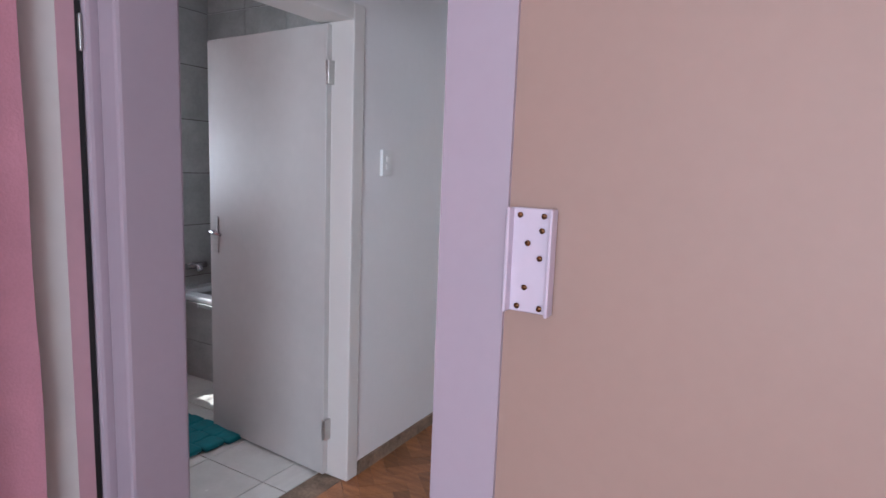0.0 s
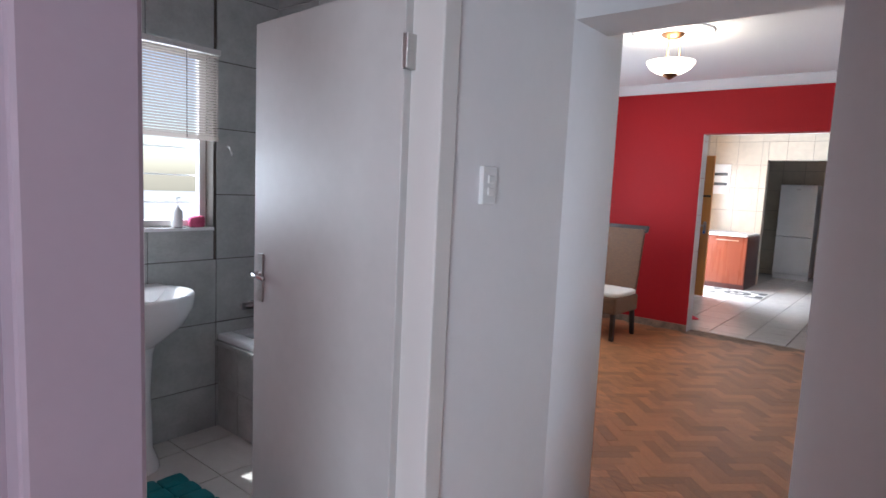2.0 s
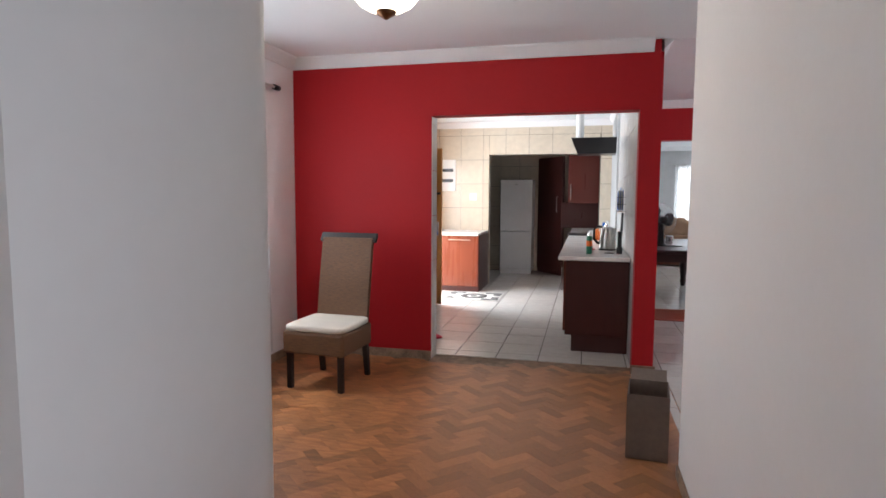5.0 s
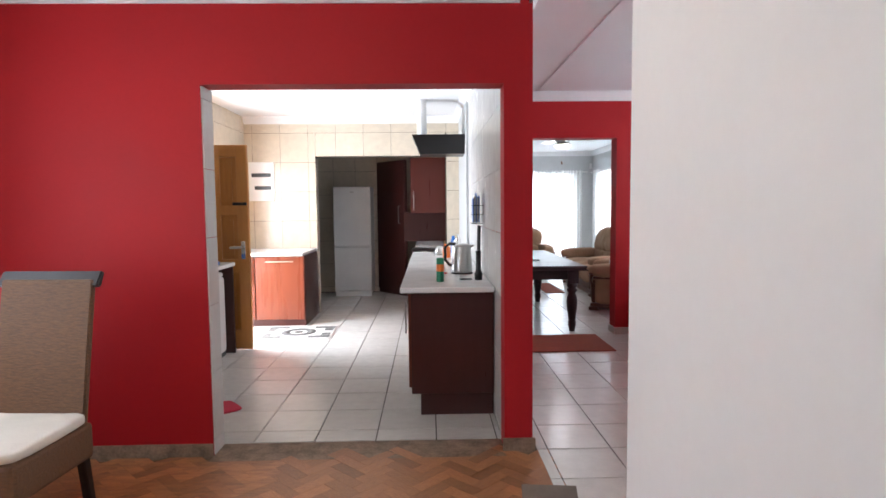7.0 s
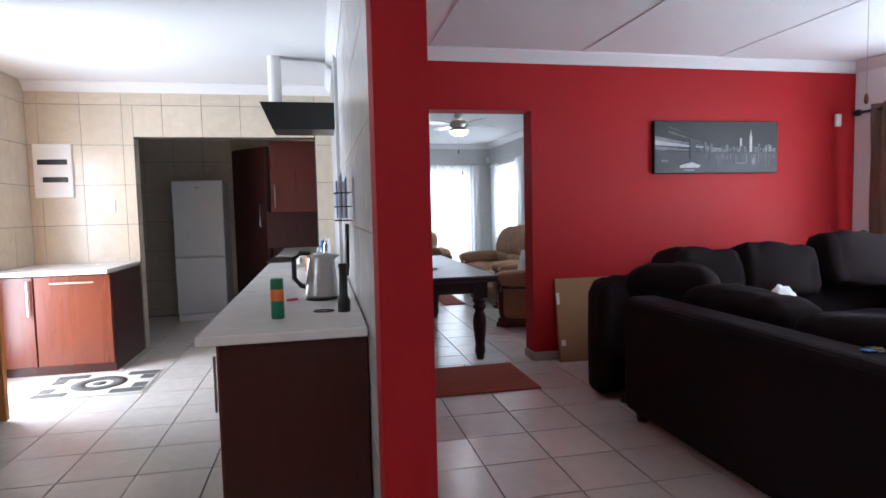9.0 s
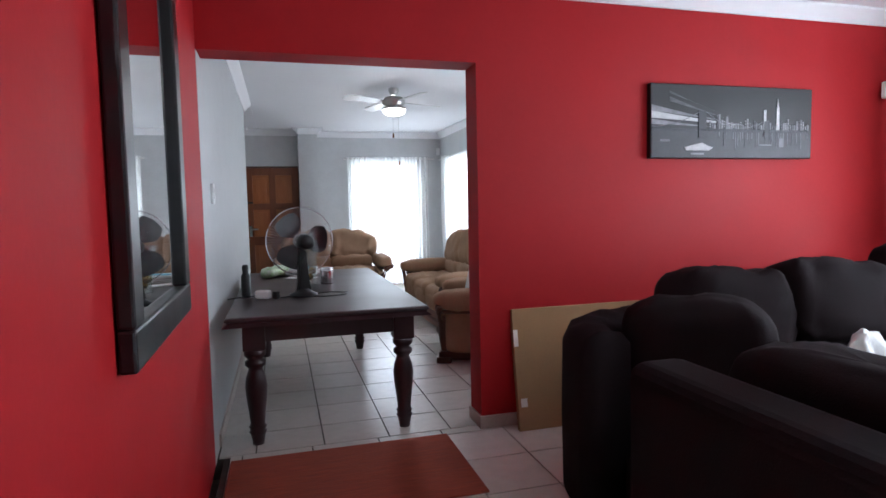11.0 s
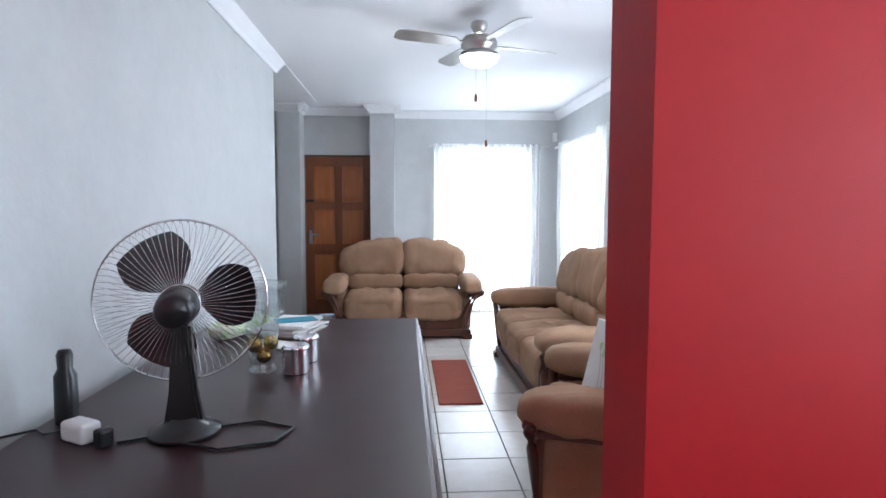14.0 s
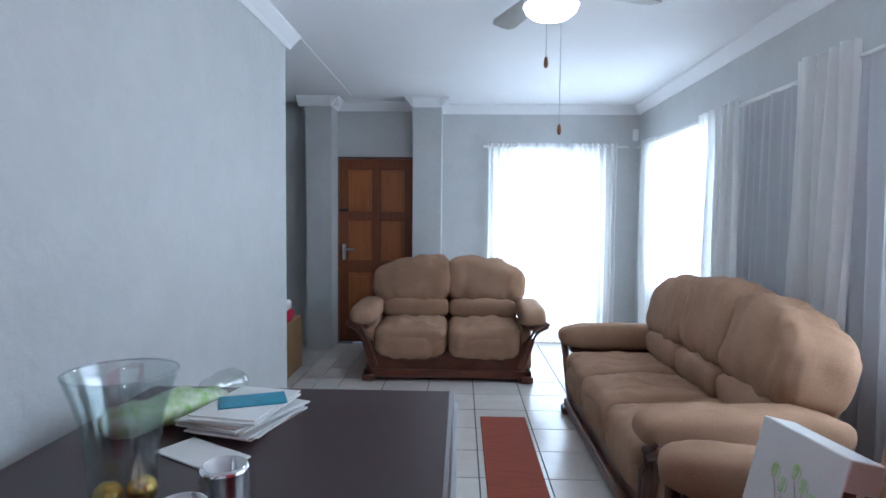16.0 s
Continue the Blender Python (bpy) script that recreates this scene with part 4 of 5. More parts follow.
tube("wires", [[(-0.006, -0.10, z), (-0.09, -0.10, z), (-0.09, 0.10, z), (-0.01, 0.10, z)] for z in (-0.10, -0.03, 0.04)], 0.003, M_BLACK, rack)
for k in range(5):
    boxes("letter", [(-0.080 + 0.012 * k, -0.076 + 0.012 * k, -0.09 + 0.01 * k, 0.06 + 0.012 * k, -0.09, 0.10 + 0.02 * (k % 3))], M_PAPER if k % 2 else M_BLUE, rack)
for k in range(3):
    tube("utensil", [[(-0.03, -0.07 + 0.07 * k, -0.12), (-0.035, -0.07 + 0.07 * k, -0.34 - 0.05 * (k % 2))]], 0.008, M_BLACK, rack)

# living room
mirror = thing("wall_mirror", pose(0.1705, 0.10, 0, rz=0.853), "wall mirror in a broad black frame", "mirror")
boxes("frame", [(0, 0.04, 8.0, 8.90, 0.98, 1.08), (0, 0.04, 8.0, 8.90, 2.10, 2.20), (0, 0.04, 8.80, 8.90, 1.08, 2.10), (0, 0.04, 8.0, 8.10, 1.08, 2.10)], M_BLACK, mirror, 0.008, 2)
boxes("glass", [(0.008, 0.016, 8.09, 8.81, 1.07, 2.11)], M_MIRROR, mirror)

pic = thing("canvas_picture", pose(3.31, 9.905, 1.856), "black and white canvas print of a city bridge skyline", "picture")
boxes("canvas", [(-0.64, 0.64, 0.0, 0.038, -0.235, 0.235)], M_CITYD, pic, 0.004, 1)
rp = random.Random(11)
boxes("water", [(-0.63, 0.63, -0.002, 0.001, -0.225, -0.05)], M_CITYN, pic)
for k, (z0, z1, x1, z2) in enumerate(((0.155, 0.125, -0.05, 0.02), (0.10, 0.062, -0.10, 0.01), (0.062, 0.018, 0.10, -0.02), (0.012, -0.022, -0.20, -0.03), (0.19, 0.175, -0.15, 0.07))):
    lo = -0.50 if k in (0, 4) else -0.632
    prism("cloud", [(lo, z0), (lo + (x1 - lo) * 0.5, z2 + (z0 - z2) * 0.45), (x1, z2), (lo + (x1 - lo) * 0.5, z2 + (z1 - z2) * 0.5), (lo, z1)], "y", -0.0012 - 0.0001 * k, 0.0, (M_CITYM, M_CITYG, M_CITYL, M_CITYG, M_CITYM)[k], pic, 0)
for k in range(44):
    x = -0.20 + 0.0185 * k
    h = rp.uniform(0.025, 0.085)
    if k in (3, 4):
        h = 0.10
    boxes("tower", [(x, x + rp.uniform(0.010, 0.017), -0.004, 0.0, -0.05, -0.05 + h)], rp.choice((M_CITYG, M_CITYM, M_CITYG, M_CITYN)), pic)
    boxes("lit_window", [(x + 0.002, x + 0.008, -0.0046, 0.0, -0.045 + h * q, -0.039 + h * q) for q in (0.2, 0.5, 0.8)], M_CITYL if rp.random() < 0.5 else M_CITYG, pic)
    if rp.random() < 0.6:
        d = rp.uniform(0.02, 0.11)
        boxes("reflection", [(x, x + 0.006, -0.004, -0.001, -0.07 - d, -0.065)], rp.choice((M_CITYG, M_CITYM, M_CITYG)), pic)
boxes("spire", [(0.335, 0.36, -0.0052, 0.0, -0.05, 0.105), (0.342, 0.353, -0.0052, 0.0, 0.105, 0.135), (0.346, 0.349, -0.0052, 0.0, 0.135, 0.16), (0.232, 0.252, -0.0050, 0.0, -0.05, 0.085)], M_CITYL, pic)
boxes("bridge", [(-0.285, -0.225, -0.006, 0.0, -0.10, 0.065), (0.235, 0.275, -0.006, 0.0, -0.09, 0.01), (-0.63, 0.62, -0.006, 0.0, -0.056, -0.046)], M_CITYN, pic)
tube("cable", [[(-0.63 + 0.35 * t / 8, -0.005, -0.035 + 0.095 * (t / 8) ** 2) for t in range(9)], [(-0.225 + 0.46 * t / 10, -0.005, 0.06 - 0.05 * t / 10 - 0.075 * math.sin(math.pi * t / 10)) for t in range(11)]], 0.0022, M_CITYG, pic, 4)
prism("boat", [(-0.38, -0.185), (-0.20, -0.185), (-0.17, -0.165), (-0.21, -0.155), (-0.26, -0.135), (-0.33, -0.150), (-0.39, -0.165)], "y", -0.007, -0.002, M_CITYL, pic, 0)
boxes("wake", [(-0.57, -0.50, -0.004, 0.0, -0.13, -0.115), (-0.34, -0.24, -0.004, 0.0, -0.212, -0.2), (0.20, 0.30, -0.004, 0.0, -0.15, -0.142), (0.36, 0.40, -0.004, 0.0, -0.16, -0.10)], M_CITYG, pic)

cb = thing("cardboard_sheet", pose(1.725, 9.815, 0, rx=-9.5), "large brown cardboard package leaning on the red wall", "cardboard")
boxes("board", [(0, 0.95, 0.0, 0.035, 0.0, 0.725)], M_CARD, cb, 0.003, 1)
boxes("tape", [(0.002, 0.03, -0.002, 0.001, 0.50, 0.60), (0.02, 0.06, -0.002, 0.001, 0.14, 0.19)], M_PAPER, cb)

ds = thing("corner_sofa", pose(0, 0, 0), "dark brown fabric corner sofa with loose back cushions", "sofa")
boxes("back_wing", [(1.57, 1.81, 6.35, 8.50, 0.06, 0.78)], M_DARKSOFA, ds, 0.06, 4)
v, f = [], []
rim = [(0.30, 0.06), (0.54, 0.06), (0.545, 0.40), (0.54, 0.72), (0.51, 0.785), (0.45, 0.81), (0.36, 0.80), (0.31, 0.75), (0.30, 0.45)]
for i in range(21):
    a = math.radians(84 + 102 * i / 20)
    v += [(2.11 + q * math.cos(a), 8.84 + q * math.sin(a), z + 0.006 * math.sin(i * 1.3) * (z > 0.5)) for q, z in rim]
n = len(rim)
f = [(i * n + k, i * n + (k + 1) % n, (i + 1) * n + (k + 1) % n, (i + 1) * n + k) for i in range(20) for k in range(n)] + [tuple(range(n)), tuple(range(20 * n, 21 * n))]
link("back_corner", v, f, M_DARKSOFA, ds, True)
boxes("back_wall_side", [(2.1, 4.55, 9.14, 9.38, 0.06, 0.78)], M_DARKSOFA, ds, 0.06, 4)
boxes("seat_base", [(1.78, 2.60, 6.40, 9.16, 0.06, 0.28), (2.4, 4.50, 8.36, 9.16, 0.06, 0.28)], M_DARKSOFA, ds, 0.03, 2)
boxes("arm", [(4.34, 4.62, 8.30, 9.36, 0.06, 0.80)], M_DARKSOFA, ds, 0.08, 4)
boxes("arm_end", [(1.58, 2.62, 6.20, 6.48, 0.06, 0.66)], M_DARKSOFA, ds, 0.09, 4)
for y in (6.95, 7.75):
    cushion("seat_cushion", (2.22, y, 0.36), (0.80, 0.80, 0.20), M_DARKSOFA, ds, (0.3, 0.25), wrinkle=0.006)
for x in (2.30, 3.12, 3.92):
    cushion("seat_cushion", (x, 8.74, 0.36), (0.80, 0.80, 0.20), M_DARKSOFA, ds, (0.3, 0.25), wrinkle=0.006)
cushion("back_cushion", (2.02, 7.05, 0.62), (0.30, 0.95, 0.46), M_DARKSOFA, ds, (0.5, 0.35), wrinkle=0.02, seed=1)
cushion("back_cushion", (2.02, 7.95, 0.64), (0.32, 0.85, 0.46), M_DARKSOFA, ds, (0.5, 0.35), wrinkle=0.02, seed=2)
cushion("back_cushion", (2.12, 8.80, 0.68), (0.62, 0.34, 0.50), M_DARKSOFA, ds, (0.6, 0.5), wrinkle=0.02, seed=3, turn=pose(0, 0, 0, 0, 0, -35))
for x, zz in ((2.55, 0.78), (3.20, 0.80), (3.95, 0.86)):
    cushion("back_cushion", (x, 9.10, zz), (0.70, 0.30, 0.44), M_DARKSOFA, ds, (0.5, 0.42), wrinkle=0.035, seed=x, turn=pose(0, 0, 0, -12, 5, 0))
for x, y in ((1.66, 8.40), (1.66, 6.45), (1.74, 8.75), (4.48, 8.5)):
    lathe("foot", [(0, 0), (0.035, 0), (0.045, 0.07), (0, 0.07)], M_BLACKWOOD, ds, (x, y, 0), 14)
th = thing("tissue", pose(2.85, 8.60, 0.50), "crumpled white tissue pack on the dark sofa", "tissue")
cushion("paper", (0, 0, 0.14), (0.24, 0.12, 0.30), M_PAPER, th, (0.9, 0.8), wrinkle=0.05, n=28, turn=pose(0, 0, 0, 0, -30, 20))
ky = thing("keys", pose(1.72, 6.94, 0.785), "bunch of keys with a blue tag on the sofa back", "keys")
for k in range(4):
    boxes("key", [(0.0, 0.055, -0.03 + 0.016 * k, -0.022 + 0.016 * k, 0.0 + 0.002 * k, 0.003 + 0.002 * k)], M_GOLD if k % 2 else M_STEEL, ky)
boxes("tag", [(-0.035, 0.0, -0.02, 0.02, 0.0, 0.006)], M_BLUE, ky, 0.002, 1)
rg = thing("door_rug", pose(0.66, 9.54, 0), "rust red woven rug before the lounge opening", "rug")
boxes("weave", [(-0.56, 0.64, -0.36, 0.37, 0.0, 0.012)], M_RUGRED, rg, 0.004, 1)
rod = thing("living_curtain", pose(0, 0, 0), "brown eyelet curtain and sheer on a black rod", "curtain")
tube("rod", [[(4.76, 6.7, 2.17), (4.76, 9.80, 2.17)]], 0.014, M_BLACK, rod, 10)
lathe("finial", [(0, 0), (0.03, 0.01), (0.03, 0.06), (0, 0.07)], M_BLACK, rod, (4.76, 9.80, 2.17), 14, pose(0, 0, 0, -90))
curtain("drape", "x", 4.75, 9.10, 9.66, 0.06, 2.22, M_DRAPE, 5, 0.05, 2, rod)
curtain("sheer", "x", 4.80, 6.9, 9.15, 0.06, 2.14, M_SHEER, 16, 0.025, 6, rod)
for n, (x, y, z, r) in enumerate([(4.62, 9.925, 2.11, 0), (3.13, 16.70, 2.33, 0)]):
    sn = thing("motion_detector", pose(x, y, z), "small white alarm motion detector high on the wall", "sensor")
    boxes("housing", [(-0.03, 0.03, -0.035, 0.0, -0.06, 0.06)], M_PLASTIC, sn, 0.01, 2)


def ceiling_fan(at, label, turn):
    fn = thing("ceiling_fan", pose(*at, rz=turn), label, "fan")
    lathe("canopy", [(0.055, 0), (0.06, -0.03), (0.04, -0.07), (0.025, -0.08)], M_STEEL, fn)
    lathe("motor", [(0.03, -0.08), (0.10, -0.10), (0.125, -0.13), (0.125, -0.17), (0.09, -0.19), (0.10, -0.20), (0.13, -0.21), (0.135, -0.235)], M_STEEL, fn)
    g = lathe("globe", [(0.128, -0.236), (0.122, -0.26), (0.09, -0.285), (0.04, -0.297), (0.0, -0.30)], M_FANLAMP, fn)
    g.visible_shadow = False
    for k in range(4):
        a = math.pi / 2 * k
        t = pose(0, 0, -0.15, 0, 0, math.degrees(a)) @ pose(0, 0, 0, 12)
        pts = [(0.10, -0.02), (0.16, -0.02), (0.20, -0.055), (0.55, -0.068), (0.60, -0.05), (0.61, 0), (0.60, 0.05), (0.55, 0.068), (0.20, 0.055), (0.16, 0.02), (0.10, 0.02)]
        vs = [t @ Vector((x, y, z)) for z in (0, 0.007) for x, y in pts]
        n = len(pts)
        link("blade", vs, [tuple(range(n)), tuple(range(2 * n - 1, n - 1, -1))] + [(i, (i + 1) % n, n + (i + 1) % n, n + i) for i in range(n)], M_STEEL, fn)
    tube("pull_cord", [[(-0.07, -0.09, -0.20), (-0.07, -0.09, -0.50)], [(0.09, 0.06, -0.20), (0.09, 0.06, -0.78)]], 0.0015, M_STEEL, fn, 4)
    for x, y, z in ((-0.07, -0.09, -0.50), (0.09, 0.06, -0.78)):
        lathe("pull_knob", [(0, 0.0), (0.008, -0.01), (0.011, -0.04), (0.006, -0.055), (0, -0.056)], M_BRONZE, fn, (x, y, z), 10)
    return fn


ceiling_fan((1.66, 13.1, CEIL), "steel ceiling fan with a lit globe and pull cords", 20)
ceiling_fan((2.40, 7.54, CEIL), "steel ceiling fan with a lit globe in the living room", 35)

# lounge
tb = thing("dining_table", pose(0.665, 0, 0), "dark mahogany dining table with turned legs", "table")
v, f = [], []
prof = [(0, 0.768), (0.012, 0.765), (0.018, 0.752), (0.006, 0.742), (0.006, 0.734), (0.022, 0.722), (0.03, 0.716)]
x0, x1, y0, y1 = -0.575, 0.558, 9.95, 12.35
tops = [(-0.03, 0.768)] + [(d - 0.02, z) for d, z in prof]
for d, z in tops:
    v += [(x0 - d, y0 - d, z), (x1 + d, y0 - d, z), (x1 + d, y1 + d, z), (x0 - d, y1 + d, z)]
for i in range(len(tops) - 1):
    f += [(4 * i + k, 4 * (i + 1) + k, 4 * (i + 1) + (k + 1) % 4, 4 * i + (k + 1) % 4) for k in range(4)]
f += [(0, 1, 2, 3), tuple(range(4 * len(tops) - 1, 4 * len(tops) - 5, -1))]
link("top", v, f, M_TABLE, tb)
boxes("apron", [(-0.47, 0.47, 10.10, 10.13, 0.60, 0.716), (-0.47, 0.47, 12.25, 12.28, 0.60, 0.716), (-0.47, -0.44, 10.1, 12.28, 0.60, 0.716), (0.44, 0.47, 10.1, 12.28, 0.60, 0.716)], M_TABLE, tb, 0.002, 1)
leg = [(0.0, 0.0), (0.032, 0.0), (0.036, 0.03), (0.042, 0.06), (0.050, 0.075), (0.042, 0.09), (0.050, 0.105), (0.040, 0.12), (0.046, 0.18), (0.058, 0.28), (0.062, 0.34), (0.056, 0.39), (0.042, 0.43), (0.038, 0.445), (0.058, 0.465), (0.058, 0.485), (0.040, 0.50), (0.060, 0.52), (0.062, 0.54), (0.05, 0.56)]
for x in (-0.43, 0.43):
    for y in (10.14, 12.24):
        lathe("leg", leg, M_TABLE, tb, (x, y, 0), 24)
        boxes("leg_block", [(x - 0.062, x + 0.062, y - 0.062, y + 0.062, 0.555, 0.717)], M_TABLE, tb, 0.006, 2)


def suede_sofa(name, m, seats, sw, label, group=""):
    """A tan suede seat in a carved wood frame; front towards local -y, centred on x."""
    s = thing(name, m, label, "sofa" if seats > 1 else "armchair", group)
    w = seats * sw
    e = w / 2 + 0.02
    boxes("plinth", [(-e - 0.06, e + 0.06, 0.02, 0.10, 0.03, 0.10), (-e - 0.06, -e + 0.02, 0.02, 0.86, 0.03, 0.10), (e - 0.02, e + 0.06, 0.02, 0.86, 0.03, 0.10), (-e, e, 0.80, 0.86, 0.03, 0.5)], M_SOFAWOOD, s, 0.012, 2)
    for x in (-e - 0.02, e + 0.02):
        boxes("foot", [(x - 0.055, x + 0.055, 0.0, 0.13, 0.0, 0.055)], M_SOFAWOOD, s, 0.012, 2)
        boxes("foot", [(x - 0.05, x + 0.05, 0.74, 0.86, 0.0, 0.055)], M_SOFAWOOD, s, 0.012, 2)
    low = [(-e, 0.09)]
    top = []
    for k in range(seats):
        c0 = -w / 2 + sw * (k + 0.5)
        top += [(c0 + sw / 2 * math.sin(a), 0.27 - 0.085 * math.cos(a) ** 1.0) for a in [math.radians(-80 + 20 * i) for i in range(9)]]
    rail = [(-e - 0.02, 0.09), (-e - 0.07, 0.42)] + [(-w / 2 - 0.01, 0.34)] + top + [(w / 2 + 0.01, 0.34)] + [(e + 0.07, 0.42), (e + 0.02, 0.09)]
    prism("front_rail", rail, "y", 0.055, 0.085, M_SOFAWOOD, s, 0.004)
    bead = [(x, 0.048, z + 0.005) for x, z in top]
    tube("beading", [bead], 0.013, M_SOFAWOOD, s, 8)
    for side in (-1, 1):
        curve = [(side * (e - 0.06 + 0.02), 0.05, 0.12), (side * (e - 0.01), 0.04, 0.22), (side * (e + 0.03), 0.03, 0.36), (side * (e + 0.09), 0.025, 0.47), (side * (e + 0.16), 0.03, 0.505), (side * (e + 0.17), 0.04, 0.53)]
        tube("arm_scroll", [curve, [(a + side * 0.025, b + 0.01, c - 0.02) for a, b, c in curve]], 0.024, M_SOFAWOOD, s, 10)
        boxes("arm_rail", [(side * (e + 0.08) - 0.05, side * (e + 0.08) + 0.05, 0.06, 0.80, 0.44, 0.475)], M_SOFAWOOD, s, 0.012, 2)
        cushion("side_panel", (side * (e + 0.02), 0.45, 0.27), (0.10, 0.74, 0.36), M_SUEDE, s, (0.25, 0.25), wrinkle=0.006, seed=side)
        cushion("arm_pad", (side * (e + 0.08), 0.40, 0.555), (0.23, 0.84, 0.19), M_SUEDE, s, (0.7, 0.4), wrinkle=0.012, seed=side + 4)
    for k in range(seats):
        x = -w / 2 + sw * (k + 0.5)
        cushion("seat_cushion", (x, 0.36, 0.36), (sw * 1.02, 0.72, 0.25), M_SUEDE, s, (0.55, 0.3), 4, 0, 0.018, 0.020, k, n=60)
        cushion("front_pad", (x, 0.10, 0.30), (sw * 0.98, 0.20, 0.24), M_SUEDE, s, (0.75, 0.5), 5, 0, 0.010, 0.010, k + 9, n=60)
        cushion("lumbar_cushion", (x, 0.66, 0.55), (sw * 0.99, 0.20, 0.20), M_SUEDE, s, (0.6, 0.3), 0, 0, 0, 0.012, k + 3)
        side = 0 if seats == 1 or 2 * k == seats - 1 else (1 if k >= seats / 2 else -1)
        cushion("back_cushion", (x + 0.035 * side, 0.76, 0.81 if side else 0.83), (sw * (1.22 if side else 1.10), 0.34, 0.50), M_SUEDE, s, (0.60, 0.44), 4, 0, 0.020, 0.022, k + 6, pose(0, 0, 0, -12), n=72, droop=0.15 * side)
    boxes("back_panel", [(-w / 2, w / 2, 0.78, 0.86, 0.1, 0.75)], M_SUEDE, s, 0.02, 2)
    return s


suede_sofa("loveseat", pose(1.13, 15.12, 0), 2, 0.64, "tan suede two-seat sofa with carved wood frame")
suede_sofa("three_seat_sofa", pose(1.98, 13.52, 0, rz=-90), 3, 0.56, "tan suede three-seat sofa with carved wood frame")
suede_sofa("armchair", pose(1.80, 11.84, 0, rz=-111), 1, 0.66, "tan suede armchair with carved wood frame")
lr = thing("lounge_rug", pose(1.543, 13.665, 0), "rust red woven rug on the pale tiles", "rug")
boxes("weave", [(-0.158, 0.158, -0.595, 0.595, 0.0, 0.012)], M_RUGRED, lr, 0.004, 1)
bx = thing("gift_box", pose(2.12, 11.78, 0.47, rx=0, ry=14, rz=8), "white printed box leaning on the armchair", "box")
boxes("carton_body", [(-0.05, 0.05, -0.16, 0.16, 0.0, 0.36)], M_PAPER, bx, 0.003, 1)
boxes("print", [(-0.048, -0.015, -0.162, -0.159, 0.01, 0.28), (0.01, 0.045, -0.162, -0.159, 0.01, 0.28)], M_SOFAWOOD, bx)
tube("stem", [[(-0.051, -0.13 + 0.035 * k + 0.05 * (t / 8) ** 2, 0.03 + (0.16 + 0.025 * (k % 3)) * t / 8) for t in range(9)] for k in range(5)], 0.0016, M_SKIRT, bx, 4)
for k in range(5):
    cushion("flower", (-0.050, -0.08 + 0.035 * k, 0.21 + 0.025 * (k % 3)), (0.004, 0.035, 0.045), M_LEAF, bx, (0.8, 0.8), n=14)
fl = thing("folder", pose(2.45, 13.05, 0.495, rz=25), "brown card lying on the sofa seat", "card")
boxes("sheet", [(-0.13, 0.13, -0.10, 0.10, 0.0, 0.006)], M_CARD, fl)

fdoor = panel_door("front_door", pose(-0.125, 16.66, 0.01), 0.84, 2.04, M_DOORWOOD, M_DOORPANEL, "dark varnished wooden six-panel front door, closed", -1)
tagged(boxes("door_frame_front", [(-0.15, -0.122, 16.63, 16.75, 0, 2.075), (0.715, 0.735, 16.63, 16.75, 0, 2.075), (-0.15, 0.735, 16.63, 16.75, 2.052, 2.08)], M_SOFAWOOD, bevel=0.003), "dark wooden front door frame", kind="structure")


def frame_window(name, axis, at, lo, hi, z0, z1, bars):
    t = 0.02
    rows = [(lo, hi, z0, z0 + 0.04), (lo, hi, z1 - 0.04, z1), (lo, lo + 0.04, z0, z1), (hi - 0.04, hi, z0, z1)] + [(lo + (hi - lo) * k / bars - 0.02, lo + (hi - lo) * k / bars + 0.02, z0, z1) for k in range(1, bars)]
    return tagged(boxes(name, [(at - t, at + t, a, b, c, d) if axis == "x" else (a, b, at - t, at + t, c, d) for a, b, c, d in rows], M_GLOSS, bevel=0.003), "white painted window frame", kind="structure")


frame_window("window_2", "y", 16.88, 1.62, 2.74, 0.05, 2.12, 2)
frame_window("window_3", "x", 3.30, 14.72, 16.05, 0.75, 2.1, 3)
frame_window("window_4", "x", 3.30, 10.8, 12.72, 0.75, 2.1, 3)
frame_window("window_5", "x", -3.20, 4.6, 6.25, 0.9, 2.2, 2)
frame_window("window_6", "x", 4.95, 7.0, 9.4, 0.6, 2.2, 3)
frame_window("window_7", "y", -3.2, 0.4, 2.4, 0.8, 2.2, 3)
c1 = thing("north_curtain", pose(0, 0, 0), "white sheer curtains on a white rod, closed", "curtain")
tube("rod", [[(1.47, 16.70, 2.20), (3.06, 16.70, 2.20)]], 0.012, M_GLOSS, c1, 10)
for lo, hi, cl, n, am, sd in ((1.53, 1.86, M_DRAPEWHITE, 6, 0.035, 1), (1.84, 2.45, M_SHEER, 7, 0.022, 7), (2.43, 2.93, M_DRAPEWHITE, 8, 0.035, 9)):
    curtain("drape", "y", 16.69, lo, hi, 0.03, 2.235, cl, n, am, sd, c1)
c2 = thing("east_curtain", pose(0, 0, 0), "white and grey sheer curtains along the window wall", "curtain")
tube("rod", [[(3.09, 10.4, 2.17), (3.09, 16.50, 2.17)]], 0.012, M_GLOSS, c2, 10)
